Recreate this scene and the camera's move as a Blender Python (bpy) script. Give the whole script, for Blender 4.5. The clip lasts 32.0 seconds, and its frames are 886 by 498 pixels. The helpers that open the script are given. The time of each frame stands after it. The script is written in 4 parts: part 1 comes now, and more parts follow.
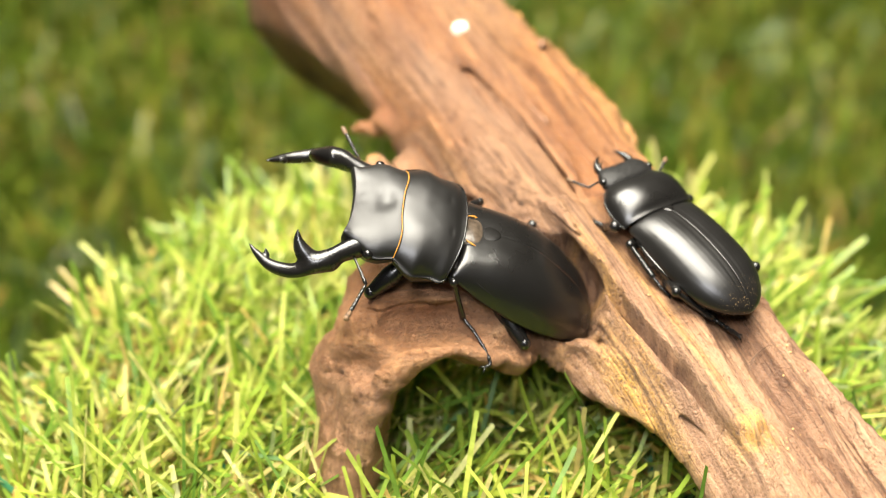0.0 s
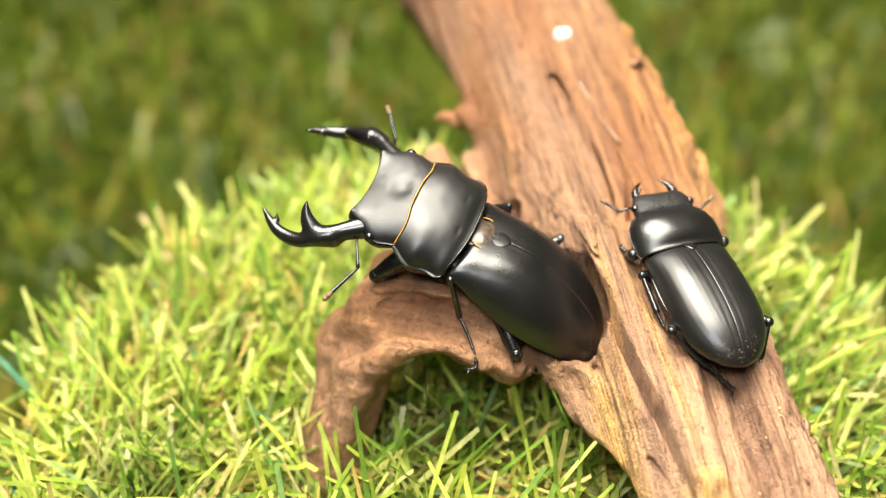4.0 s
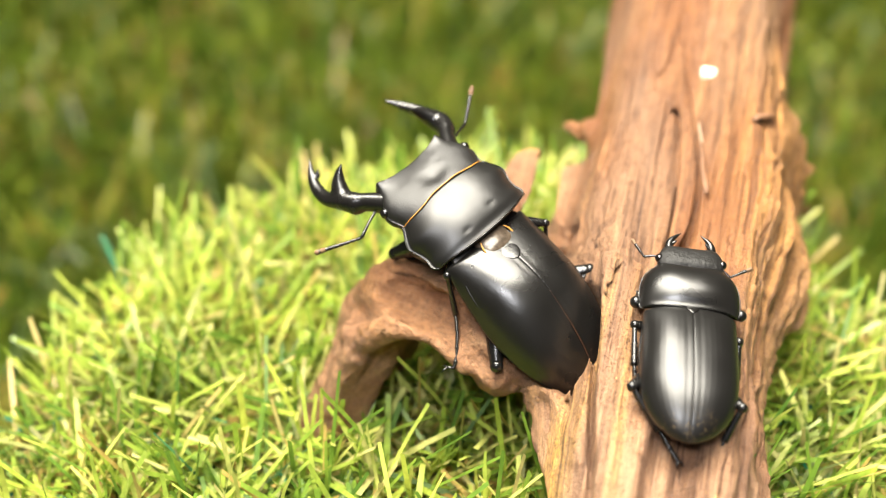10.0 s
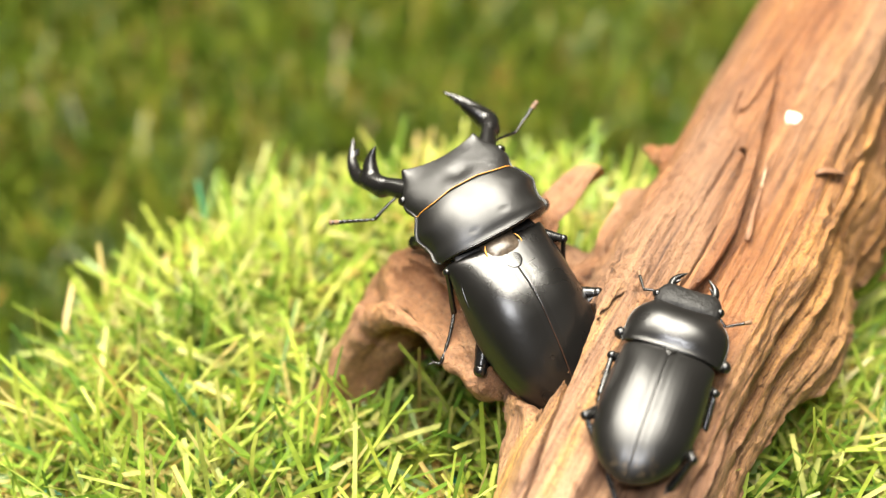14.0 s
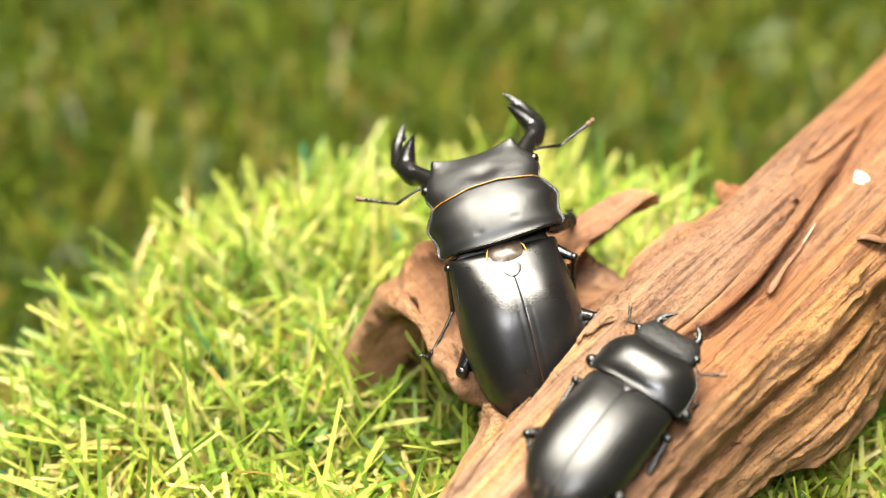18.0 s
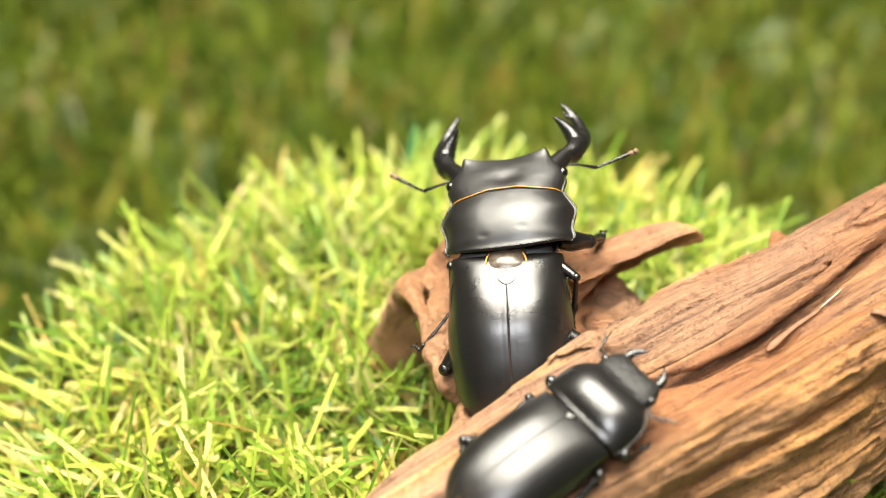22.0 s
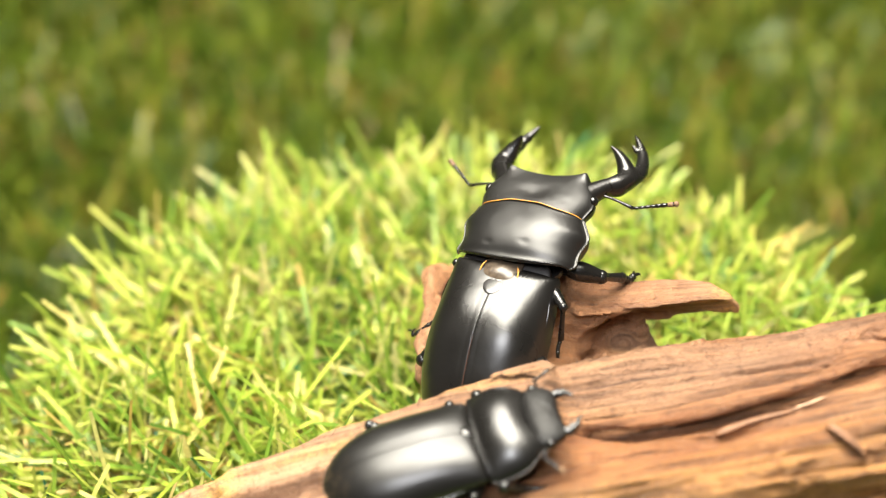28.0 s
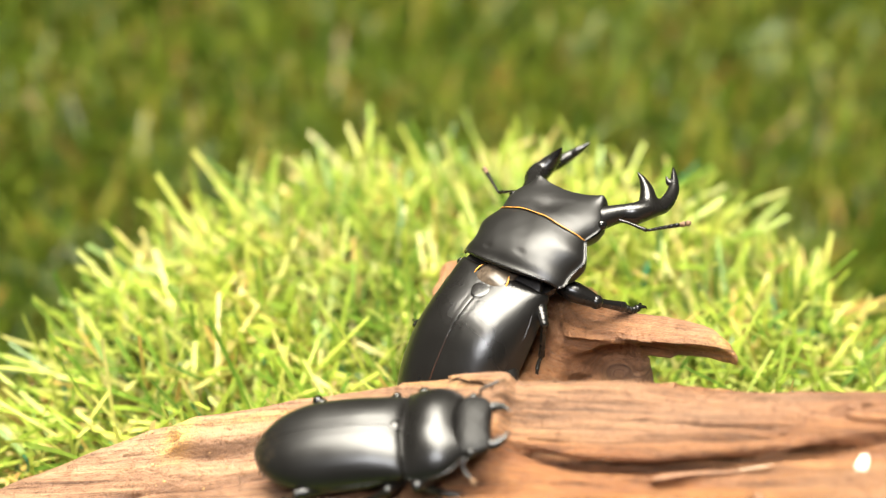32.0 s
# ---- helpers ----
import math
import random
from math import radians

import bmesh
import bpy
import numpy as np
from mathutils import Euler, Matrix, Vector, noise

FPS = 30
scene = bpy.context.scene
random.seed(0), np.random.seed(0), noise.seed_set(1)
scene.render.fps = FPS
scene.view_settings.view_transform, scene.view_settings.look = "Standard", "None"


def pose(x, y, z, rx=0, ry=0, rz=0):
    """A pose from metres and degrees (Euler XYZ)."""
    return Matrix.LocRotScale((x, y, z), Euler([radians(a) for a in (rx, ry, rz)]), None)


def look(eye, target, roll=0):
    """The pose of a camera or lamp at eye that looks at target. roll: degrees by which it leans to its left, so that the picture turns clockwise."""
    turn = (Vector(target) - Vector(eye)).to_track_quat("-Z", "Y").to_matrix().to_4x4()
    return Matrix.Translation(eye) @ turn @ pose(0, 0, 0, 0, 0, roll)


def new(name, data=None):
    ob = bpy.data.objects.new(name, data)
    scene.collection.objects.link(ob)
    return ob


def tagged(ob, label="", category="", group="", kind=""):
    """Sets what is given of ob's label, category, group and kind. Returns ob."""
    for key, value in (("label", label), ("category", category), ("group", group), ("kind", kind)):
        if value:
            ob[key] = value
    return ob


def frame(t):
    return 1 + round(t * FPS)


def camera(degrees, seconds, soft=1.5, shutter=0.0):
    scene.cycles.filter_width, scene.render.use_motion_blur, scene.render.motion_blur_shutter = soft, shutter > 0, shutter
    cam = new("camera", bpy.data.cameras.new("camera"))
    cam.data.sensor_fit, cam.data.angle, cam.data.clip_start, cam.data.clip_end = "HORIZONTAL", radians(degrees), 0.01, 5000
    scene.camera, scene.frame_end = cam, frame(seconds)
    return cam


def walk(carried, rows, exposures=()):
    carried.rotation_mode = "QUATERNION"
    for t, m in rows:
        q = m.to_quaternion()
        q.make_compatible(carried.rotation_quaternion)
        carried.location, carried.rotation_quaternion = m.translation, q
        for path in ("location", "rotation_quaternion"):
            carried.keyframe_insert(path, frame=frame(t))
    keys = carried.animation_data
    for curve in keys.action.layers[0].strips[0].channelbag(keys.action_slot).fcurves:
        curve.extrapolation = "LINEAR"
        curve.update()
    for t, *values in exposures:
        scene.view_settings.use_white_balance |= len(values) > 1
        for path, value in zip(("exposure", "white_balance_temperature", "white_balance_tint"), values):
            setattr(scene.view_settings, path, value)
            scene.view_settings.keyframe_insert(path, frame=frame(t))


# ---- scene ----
cam = camera(29.35, 32.0, soft=1.1, shutter=0.0)
EYE = Vector((0.0, -0.27, 0.285))
AHEAD = Vector((-0.013113, 0.769910, -0.638018))
STILL = look(EYE, EYE + AHEAD, -1.03)
cam.data.dof.use_dof = True
cam.data.dof.focus_distance = 0.352
cam.data.dof.aperture_fstop = 6.6
walk(cam, [(0.0, STILL), (32.0, STILL)], exposures=[(0.0, 0.0), (4.0, 0.02), (9.0, 0.11), (32.0, 0.11)])

TURN_RATE = -4.03          # degrees a second, the turntable seen from above


# ---------------------------------------------------------------- light
world = bpy.data.worlds.new("room_air")
scene.world = world
world.use_nodes = True
world.node_tree.nodes["Background"].inputs[0].default_value = (0.8, 0.9, 1.0, 1)
world.node_tree.nodes["Background"].inputs[1].default_value = 0.03


def area_lamp(name, at, target, size, size_y, watts, colour):
    data = bpy.data.lights.new(name, "AREA")
    data.shape, data.size, data.size_y = "RECTANGLE", size, size_y
    data.energy, data.color = watts, colour
    ob = new(name, data)
    ob.matrix_world = look(at, target)
    return ob


area_lamp("softbox", (-0.06, 0.15, 0.86), (0.0, 0.07, 0.03), 0.58, 0.76, 46.5, (1.0, 0.94, 0.81))
area_lamp("front_panel", (-0.12, -0.72, 1.05), (0, 0.02, 0.03), 0.36, 0.26, 12.5, (0.97, 0.97, 1.0))


# ---------------------------------------------------------------- materials
def material(name):
    m = bpy.data.materials.new(name)
    m.use_nodes = True
    t = m.node_tree
    return m, t, t.nodes["Principled BSDF"]


def node(t, kind, **sets):
    n = t.nodes.new(kind)
    for k, v in sets.items():
        if k in n.inputs:
            n.inputs[k].default_value = v
    return n


def ramp(t, source, stops):
    n = t.nodes.new("ShaderNodeValToRGB")
    els = n.color_ramp.elements
    while len(els) < len(stops):
        els.new(0.5)
    for e, (p, c) in zip(els, stops):
        e.position, e.color = p, (*c, 1) if len(c) == 3 else c
    t.links.new(source, n.inputs[0])
    return n


def coords(t, scale, turn=0.0):
    tc = t.nodes.new("ShaderNodeTexCoord")
    mp = t.nodes.new("ShaderNodeMapping")
    mp.vector_type = "TEXTURE"                    # turned first, then stretched
    mp.inputs["Rotation"].default_value = (0, 0, radians(turn))
    mp.inputs["Scale"].default_value = [1 / k for k in scale]
    t.links.new(tc.outputs["Object"], mp.inputs[0])
    return mp.outputs[0]


def noise_tex(t, vec, scale, detail=4, rough=0.55, distort=0.0):
    n = t.nodes.new("ShaderNodeTexNoise")
    n.inputs["Scale"].default_value, n.inputs["Detail"].default_value = scale, detail
    n.inputs["Roughness"].default_value, n.inputs["Distortion"].default_value = rough, distort
    if vec is not None:
        t.links.new(vec, n.inputs["Vector"])
    return n


def bump(t, height, strength, distance, normal=None):
    b = t.nodes.new("ShaderNodeBump")
    b.inputs["Strength"].default_value, b.inputs["Distance"].default_value = strength, distance
    t.links.new(height, b.inputs["Height"])
    if normal is not None:
        t.links.new(normal, b.inputs["Normal"])
    return b.outputs[0]


def mix(t, fac, a, b, blend="MIX"):
    n = t.nodes.new("ShaderNodeMix")
    n.data_type, n.blend_type = "RGBA", blend
    for sock, v in ((0, fac), (6, a), (7, b)):
        if hasattr(v, "default_value"):
            t.links.new(v, n.inputs[sock])
        else:
            n.inputs[sock].default_value = v if sock == 0 else (*v, 1)
    return n.outputs[2]


def chitin(name, rough, dust=0.0, base=(0.006, 0.0055, 0.005), grain=900, relief=0.12, wrinkle=0.0, tip=None, swell=0.10):
    m, t, p = material(name)
    v = coords(t, (1, 1, 1))
    big = noise_tex(t, v, 110, 3)
    fine = noise_tex(t, v, grain * 4, 3)
    rr = ramp(t, big.outputs[0], [(0.3, (rough - 0.05,) * 3), (0.75, (rough + 0.07,) * 3)])
    t.links.new(rr.outputs[0], p.inputs["Roughness"])
    col = base
    if dust:
        speck = noise_tex(t, v, 2600, 2, 0.6)
        patch = noise_tex(t, v, 160, 2)
        a = ramp(t, speck.outputs[0], [(0.66, (0, 0, 0)), (0.72, (1, 1, 1))])
        b = ramp(t, patch.outputs[0], [(0.52, (0, 0, 0)), (0.68, (dust,) * 3)])
        if tip is not None:                       # dust gathers at the end of the body
            far = t.nodes.new("ShaderNodeVectorMath")
            far.operation = "DISTANCE"
            t.links.new(v, far.inputs[0])
            far.inputs[1].default_value = tip
            b = ramp(t, far.outputs["Value"], [(0.0025, (1, 1, 1)), (0.0065, (0, 0, 0))])
            a.color_ramp.elements[0].position, a.color_ramp.elements[1].position = 0.63, 0.68
        both = mix(t, 1.0, a.outputs[0], b.outputs[0], "MULTIPLY")
        t.links.new(mix(t, both, base, (0.35, 0.24, 0.12)), p.inputs["Base Color"])
    else:
        p.inputs["Base Color"].default_value = (*base, 1)
    n1 = bump(t, fine.outputs[0], relief, 0.00012)
    n2 = bump(t, big.outputs[0], swell, 0.0006, n1)
    if wrinkle:
        n2 = bump(t, noise_tex(t, v, 800, 4, 0.6).outputs[0], wrinkle, 0.0003, n2)
    t.links.new(n2, p.inputs["Normal"])
    p.inputs["IOR"].default_value = 1.56
    return m


def plain(name, colour, rough=0.5, scale=300, spread=0.25, relief=0.2, depth=0.0003):
    m, t, p = material(name)
    v = coords(t, (1, 1, 1))
    n = noise_tex(t, v, scale, 4)
    lo = tuple(c * (1 - spread) for c in colour)
    hi = tuple(min(1, c * (1 + spread)) for c in colour)
    r = ramp(t, n.outputs[0], [(0.3, lo), (0.7, hi)])
    t.links.new(r.outputs[0], p.inputs["Base Color"])
    p.inputs["Roughness"].default_value = rough
    t.links.new(bump(t, n.outputs[0], relief, depth), p.inputs["Normal"])
    return m


def driftwood_material():
    m, t, p = material("weathered_driftwood")

    def fibres(scale):
        at = t.nodes.new("ShaderNodeAttribute")
        at.attribute_name = "grain"
        mp = t.nodes.new("ShaderNodeMapping")
        mp.inputs["Scale"].default_value = scale
        t.links.new(at.outputs["Vector"], mp.inputs[0])
        return mp.outputs[0]

    v = coords(t, (1, 1, 1))
    broad = noise_tex(t, fibres((0.10, 1, 1)), 150, 5, 0.6, 0.2)
    streak = noise_tex(t, fibres((0.035, 1, 1)), 560, 6, 0.62, 0.0)
    hair = noise_tex(t, fibres((0.045, 1, 1)), 1500, 4, 0.65)
    lines = noise_tex(t, fibres((0.018, 1, 1)), 900, 2, 0.45, 0.0)
    breaks = noise_tex(t, fibres((0.25, 1, 1)), 60, 2)
    age = noise_tex(t, fibres((0.3, 1, 1)), 32, 3, 0.5)
    pores = noise_tex(t, v, 1700, 4, 0.65)
    c1 = ramp(t, broad.outputs[0], [(0.26, (0.12, 0.047, 0.020)), (0.43, (0.245, 0.105, 0.043)), (0.57, (0.33, 0.152, 0.060)), (0.74, (0.45, 0.240, 0.092))])
    c2 = ramp(t, streak.outputs[0], [(0.28, (0.56, 0.51, 0.48)), (0.42, (0.86, 0.83, 0.81)), (0.54, (1.0, 0.98, 0.96)), (0.70, (1.26, 1.22, 1.14))])
    col = mix(t, 1.0, c1.outputs[0], c2.outputs[0], "MULTIPLY")
    grey = ramp(t, age.outputs[0], [(0.44, (0, 0, 0)), (0.62, (0.65, 0.65, 0.65))])
    col = mix(t, grey.outputs[0], col, mix(t, 1.0, (0.30, 0.190, 0.122), c2.outputs[0], "MULTIPLY"))
    # the thin end has weathered greyer
    along = t.nodes.new("ShaderNodeAttribute")
    along.attribute_name = "grain"
    parts = t.nodes.new("ShaderNodeSeparateXYZ")
    t.links.new(along.outputs["Vector"], parts.inputs[0])
    far_end = t.nodes.new("ShaderNodeMapRange")
    far_end.inputs["From Min"].default_value, far_end.inputs["From Max"].default_value, far_end.inputs["To Max"].default_value = 0.02, 0.07, 0.75
    t.links.new(parts.outputs[0], far_end.inputs[0])
    ashen = ramp(t, broad.outputs[0], [(0.28, (0.26, 0.150, 0.092)), (0.5, (0.43, 0.268, 0.170)), (0.72, (0.56, 0.375, 0.24))])
    col = mix(t, far_end.outputs[0], col, mix(t, 1.0, ashen.outputs[0], c2.outputs[0], "MULTIPLY"))
    # bare yellow fibres, broken up by their own grain
    bare = t.nodes.new("ShaderNodeAttribute")
    bare.attribute_name = "bare"
    broken = ramp(t, pores.outputs[0], [(0.36, (0.1, 0.1, 0.1)), (0.58, (1, 1, 1))])
    patchy = ramp(t, streak.outputs[0], [(0.36, (0.15, 0.15, 0.15)), (0.56, (1, 1, 1))])
    fac = mix(t, 1.0, mix(t, 1.0, bare.outputs["Color"], broken.outputs[0], "MULTIPLY"), patchy.outputs[0], "MULTIPLY")
    col = mix(t, fac, col, (0.70, 0.40, 0.11))
    ln = ramp(t, lines.outputs[0], [(0.33, (0.16, 0.11, 0.08)), (0.42, (0.85, 0.82, 0.8)), (0.47, (1, 1, 1))])
    splits = noise_tex(t, fibres((0.03, 1, 1)), 380, 3, 0.5)
    sp = ramp(t, splits.outputs[0], [(0.30, (0.12, 0.08, 0.06)), (0.37, (0.5, 0.45, 0.42)), (0.41, (1, 1, 1))])
    where = ramp(t, age.outputs[0], [(0.46, (0.0, 0.0, 0.0)), (0.56, (0.6, 0.6, 0.6))])
    col = mix(t, where.outputs[0], col, mix(t, 1.0, col, sp.outputs[0], "MULTIPLY"))
    some = ramp(t, breaks.outputs[0], [(0.46, (0, 0, 0)), (0.60, (0.50, 0.50, 0.50))])
    col = mix(t, some.outputs[0], col, mix(t, 1.0, col, ln.outputs[0], "MULTIPLY"))
    hr = ramp(t, hair.outputs[0], [(0.34, (0.48, 0.42, 0.38)), (0.47, (0.95, 0.93, 0.91)), (0.62, (1.15, 1.12, 1.08))])
    col = mix(t, 0.85, col, hr.outputs[0], "MULTIPLY")
    fleck = ramp(t, pores.outputs[0], [(0.33, (0.35, 0.28, 0.22)), (0.43, (1, 1, 1)), (0.60, (1, 1, 1)), (0.70, (1.3, 1.25, 1.15))])
    col = mix(t, 0.8, col, fleck.outputs[0], "MULTIPLY")
    blotch = noise_tex(t, v, 330, 5, 0.72, 0.5)
    scab = ramp(t, blotch.outputs[0], [(0.34, (0.55, 0.48, 0.42)), (0.45, (0.92, 0.90, 0.88)), (0.56, (1.0, 1.0, 1.0)), (0.68, (1.25, 1.22, 1.12))])
    col = mix(t, 0.8, col, scab.outputs[0], "MULTIPLY")
    limb = t.nodes.new("ShaderNodeAttribute")
    limb.attribute_name = "limb"
    mottle = noise_tex(t, v, 190, 5, 0.65, 0.6)
    grit = noise_tex(t, v, 820, 5, 0.7, 0.4)
    pits = ramp(t, grit.outputs[0], [(0.33, (0.40, 0.33, 0.28)), (0.44, (0.9, 0.88, 0.86)), (0.56, (1.05, 1.04, 1.0)), (0.68, (1.45, 1.42, 1.3))])
    skin = ramp(t, mottle.outputs[0], [(0.30, (0.33, 0.150, 0.07)), (0.45, (0.49, 0.240, 0.115)), (0.58, (0.60, 0.315, 0.16)), (0.72, (0.70, 0.41, 0.22))])
    rough_skin = mix(t, 1.0, skin.outputs[0], pits.outputs[0], "MULTIPLY")
    half = ramp(t, limb.outputs["Fac"], [(0.0, (0, 0, 0)), (1.0, (0.55, 0.55, 0.55))])
    col = mix(t, half.outputs[0], col, rough_skin)
    t.links.new(col, p.inputs["Base Color"])
    gloss = ramp(t, age.outputs[0], [(0.35, (0.40,) * 3), (0.65, (0.56,) * 3)])
    t.links.new(gloss.outputs[0], p.inputs["Roughness"])
    n0 = bump(t, sp.outputs[0], 0.5, 0.0008)
    n1 = bump(t, streak.outputs[0], 0.75, 0.0014, n0)
    n2 = bump(t, hair.outputs[0], 0.9, 0.0009, n1)
    n3 = bump(t, blotch.outputs[0], 0.6, 0.0012, bump(t, pores.outputs[0], 1.0, 0.0009, n2))
    knurl = mix(t, limb.outputs["Fac"], (0.5, 0.5, 0.5), grit.outputs[0])
    n4 = bump(t, knurl, 1.0, 0.0016, n3)
    t.links.new(n4, p.inputs["Normal"])
    return m


def grass_material(name, stops, through_light=0.35, rough=0.42):
    m, t, p = material(name)
    g = t.nodes.new("ShaderNodeNewGeometry")
    r = ramp(t, g.outputs["Random Per Island"], stops)
    v = coords(t, (1, 1, 1))
    n = noise_tex(t, v, 500, 2)
    shade = ramp(t, n.outputs[0], [(0.3, (0.75, 0.75, 0.75)), (0.7, (1.1, 1.1, 1.1))])
    col = mix(t, 1.0, r.outputs[0], shade.outputs[0], "MULTIPLY")
    patch = noise_tex(t, v, 45, 3, 0.6)
    worn = ramp(t, patch.outputs[0], [(0.34, (0.62, 0.70, 0.6)), (0.5, (1, 1, 1)), (0.66, (1.25, 1.15, 1.1))])
    col = mix(t, 1.0, col, worn.outputs[0], "MULTIPLY")
    t.links.new(col, p.inputs["Base Color"])
    p.inputs["Roughness"].default_value = rough
    tr = t.nodes.new("ShaderNodeBsdfTranslucent")
    t.links.new(col, tr.inputs["Color"])
    mx = t.nodes.new("ShaderNodeMixShader")
    mx.inputs[0].default_value = through_light
    t.links.new(p.outputs[0], mx.inputs[1])
    t.links.new(tr.outputs[0], mx.inputs[2])
    t.links.new(mx.outputs[0], t.nodes["Material Output"].inputs[0])
    return m


M_SHELL = chitin("satin_black_shell", 0.39, relief=0.2)
M_ELYTRA = chitin("polished_black_wing_case", 0.30, dust=0.5, wrinkle=0.12, swell=0.04, tip=(0.0226, 0.0014, -0.0128))
M_FEMALE = chitin("striated_black_wing_case", 0.34, dust=0.55, tip=(0.0128, -0.0187, 0.0006))
M_FEMALE_SHIELD = chitin("polished_black_shield", 0.30)
M_ROUGH = chitin("pitted_black_head", 0.52, grain=350, relief=1.0, wrinkle=1.0)
M_ROUGH.node_tree.nodes["Principled BSDF"].inputs["Specular IOR Level"].default_value = 0.3
M_HEAD = chitin("grained_black_head_shield", 0.43, relief=0.5)
M_LEG = chitin("glossy_black_leg", 0.26)
M_JAW = chitin("satin_black_jaw", 0.27)
M_EYE = chitin("beady_eye", 0.08)
M_NECK = plain("grey_brown_neck_skin", (0.060, 0.045, 0.032), 0.25, 900, 0.4)
M_NECK.node_tree.nodes["Principled BSDF"].inputs["Specular IOR Level"].default_value = 0.4
M_FRINGE = plain("golden_hair_fringe", (0.50, 0.22, 0.03), 0.5, 2500, 0.4)
M_WAIST = plain("dull_black_waist", (0.008, 0.006, 0.005), 0.5, 900, 0.4)
M_SUTURE = plain("red_brown_seam", (0.06, 0.022, 0.01), 0.4, 2000, 0.3)
M_CLUB = plain("dull_antenna_club", (0.16, 0.09, 0.045), 0.6, 2500, 0.4)
M_WOOD = driftwood_material()
M_PALE = plain("pale_bare_wood", (0.80, 0.72, 0.62), 0.6, 900, 0.2)
M_SLIVER = plain("bleached_wood_sliver", (0.46, 0.32, 0.21), 0.6, 900, 0.3)
M_TAN = plain("tan_wood_fibre", (0.15, 0.07, 0.032), 0.7, 900, 0.35)
M_DARK = plain("dark_wood_splinter", (0.09, 0.045, 0.02), 0.7, 900, 0.3)
M_CRUMB = plain("tan_wood_crumb", (0.58, 0.36, 0.15), 0.8, 900, 0.3)
M_BACKING = plain("green_turf_backing", (0.04, 0.075, 0.015), 0.85, 600, 0.6, 0.8, 0.001)
M_GRASS = grass_material("artificial_grass", [
    (0.0, (0.090, 0.182, 0.021)), (0.14, (0.172, 0.282, 0.032)), (0.34, (0.305, 0.413, 0.050)), (0.58, (0.425, 0.50, 0.082)),
    (0.80, (0.535, 0.545, 0.142)), (0.92, (0.60, 0.53, 0.22)), (0.97, (0.50, 0.35, 0.095)), (1.0, (0.03, 0.175, 0.076))])
M_THATCH = grass_material("straw_thatch", [
    (0.0, (0.52, 0.36, 0.09)), (0.35, (0.62, 0.48, 0.15)), (0.6, (0.38, 0.22, 0.06)), (0.8, (0.30, 0.34, 0.06)), (0.93, (0.03, 0.22, 0.12)), (1.0, (0.02, 0.16, 0.11))])
M_FLOOR_GRASS = grass_material("floor_artificial_grass", [
    (0.0, (0.030, 0.068, 0.004)), (0.30, (0.076, 0.125, 0.008)), (0.60, (0.138, 0.195, 0.015)), (0.82, (0.24, 0.275, 0.032)),
    (0.93, (0.31, 0.22, 0.046)), (1.0, (0.22, 0.12, 0.025))])
M_WALL = plain("plain_grey_wall", (0.12, 0.12, 0.115), 0.9, 3, 0.05, 0.05)
M_PLATE = plain("dark_turntable_plastic", (0.03, 0.03, 0.03), 0.5, 200, 0.2)


# ---------------------------------------------------------------- mesh tools
def mesh_object(name, verts, faces, mat, parent=None, label="", smooth=True, base=(0, 0, 0)):
    """verts in millimetres on the turntable, base the thing's own origin."""
    me = bpy.data.meshes.new(name)
    v = (np.asarray(verts, float) - np.asarray(base, float)) / 1000.0
    if isinstance(faces, np.ndarray):
        k = faces.shape[1]
        me.vertices.add(len(v))
        me.vertices.foreach_set("co", v.astype(np.float32).ravel())
        me.loops.add(faces.size)
        me.loops.foreach_set("vertex_index", faces.astype(np.int32).ravel())
        me.polygons.add(len(faces))
        me.polygons.foreach_set("loop_start", np.arange(0, faces.size, k, dtype=np.int32))
        me.update(calc_edges=True)
    else:
        me.from_pydata(v.tolist(), [], faces)
    me.polygons.foreach_set("use_smooth", np.full(len(me.polygons), smooth))
    me.materials.append(mat)
    me.update()
    ob = new(name, me)
    if parent is not None:
        ob.parent = parent
    if label:
        tagged(ob, label)
    return ob


def curve_rows(rows, n):
    """Smooth rows (Catmull-Rom) at n even steps."""
    r = np.asarray(rows, float)
    p = np.vstack([2 * r[0] - r[1], r, 2 * r[-1] - r[-2]])
    x = np.linspace(0, len(r) - 1 - 1e-9, n)
    i = x.astype(int)
    f = (x - i)[:, None]
    a, b, c, d = p[i], p[i + 1], p[i + 2], p[i + 3]
    return 0.5 * (2 * b + (c - a) * f + (2 * a - 5 * b + 4 * c - d) * f ** 2 + (3 * b - a - 3 * c + d) * f ** 3)


def grid_faces(nu, nv, closed_v=False):
    out = []
    for i in range(nu - 1):
        for j in range(nv if closed_v else nv - 1):
            k = (j + 1) % nv
            out.append((i * nv + j, (i + 1) * nv + j, (i + 1) * nv + k, i * nv + k))
    return out


class Frame:
    """Ahead, right and up on the turntable, millimetres."""

    def __init__(self, origin, ahead, right):
        self.o = np.asarray(origin, float)
        a = np.asarray(ahead, float)
        a = a / np.linalg.norm(a)
        r = np.asarray(right, float)
        r = r - a * (r @ a)
        r = r / np.linalg.norm(r)
        self.m = np.array([a, r, np.cross(r, a)])

    def __call__(self, p):
        return self.o + np.asarray(p, float) @ self.m


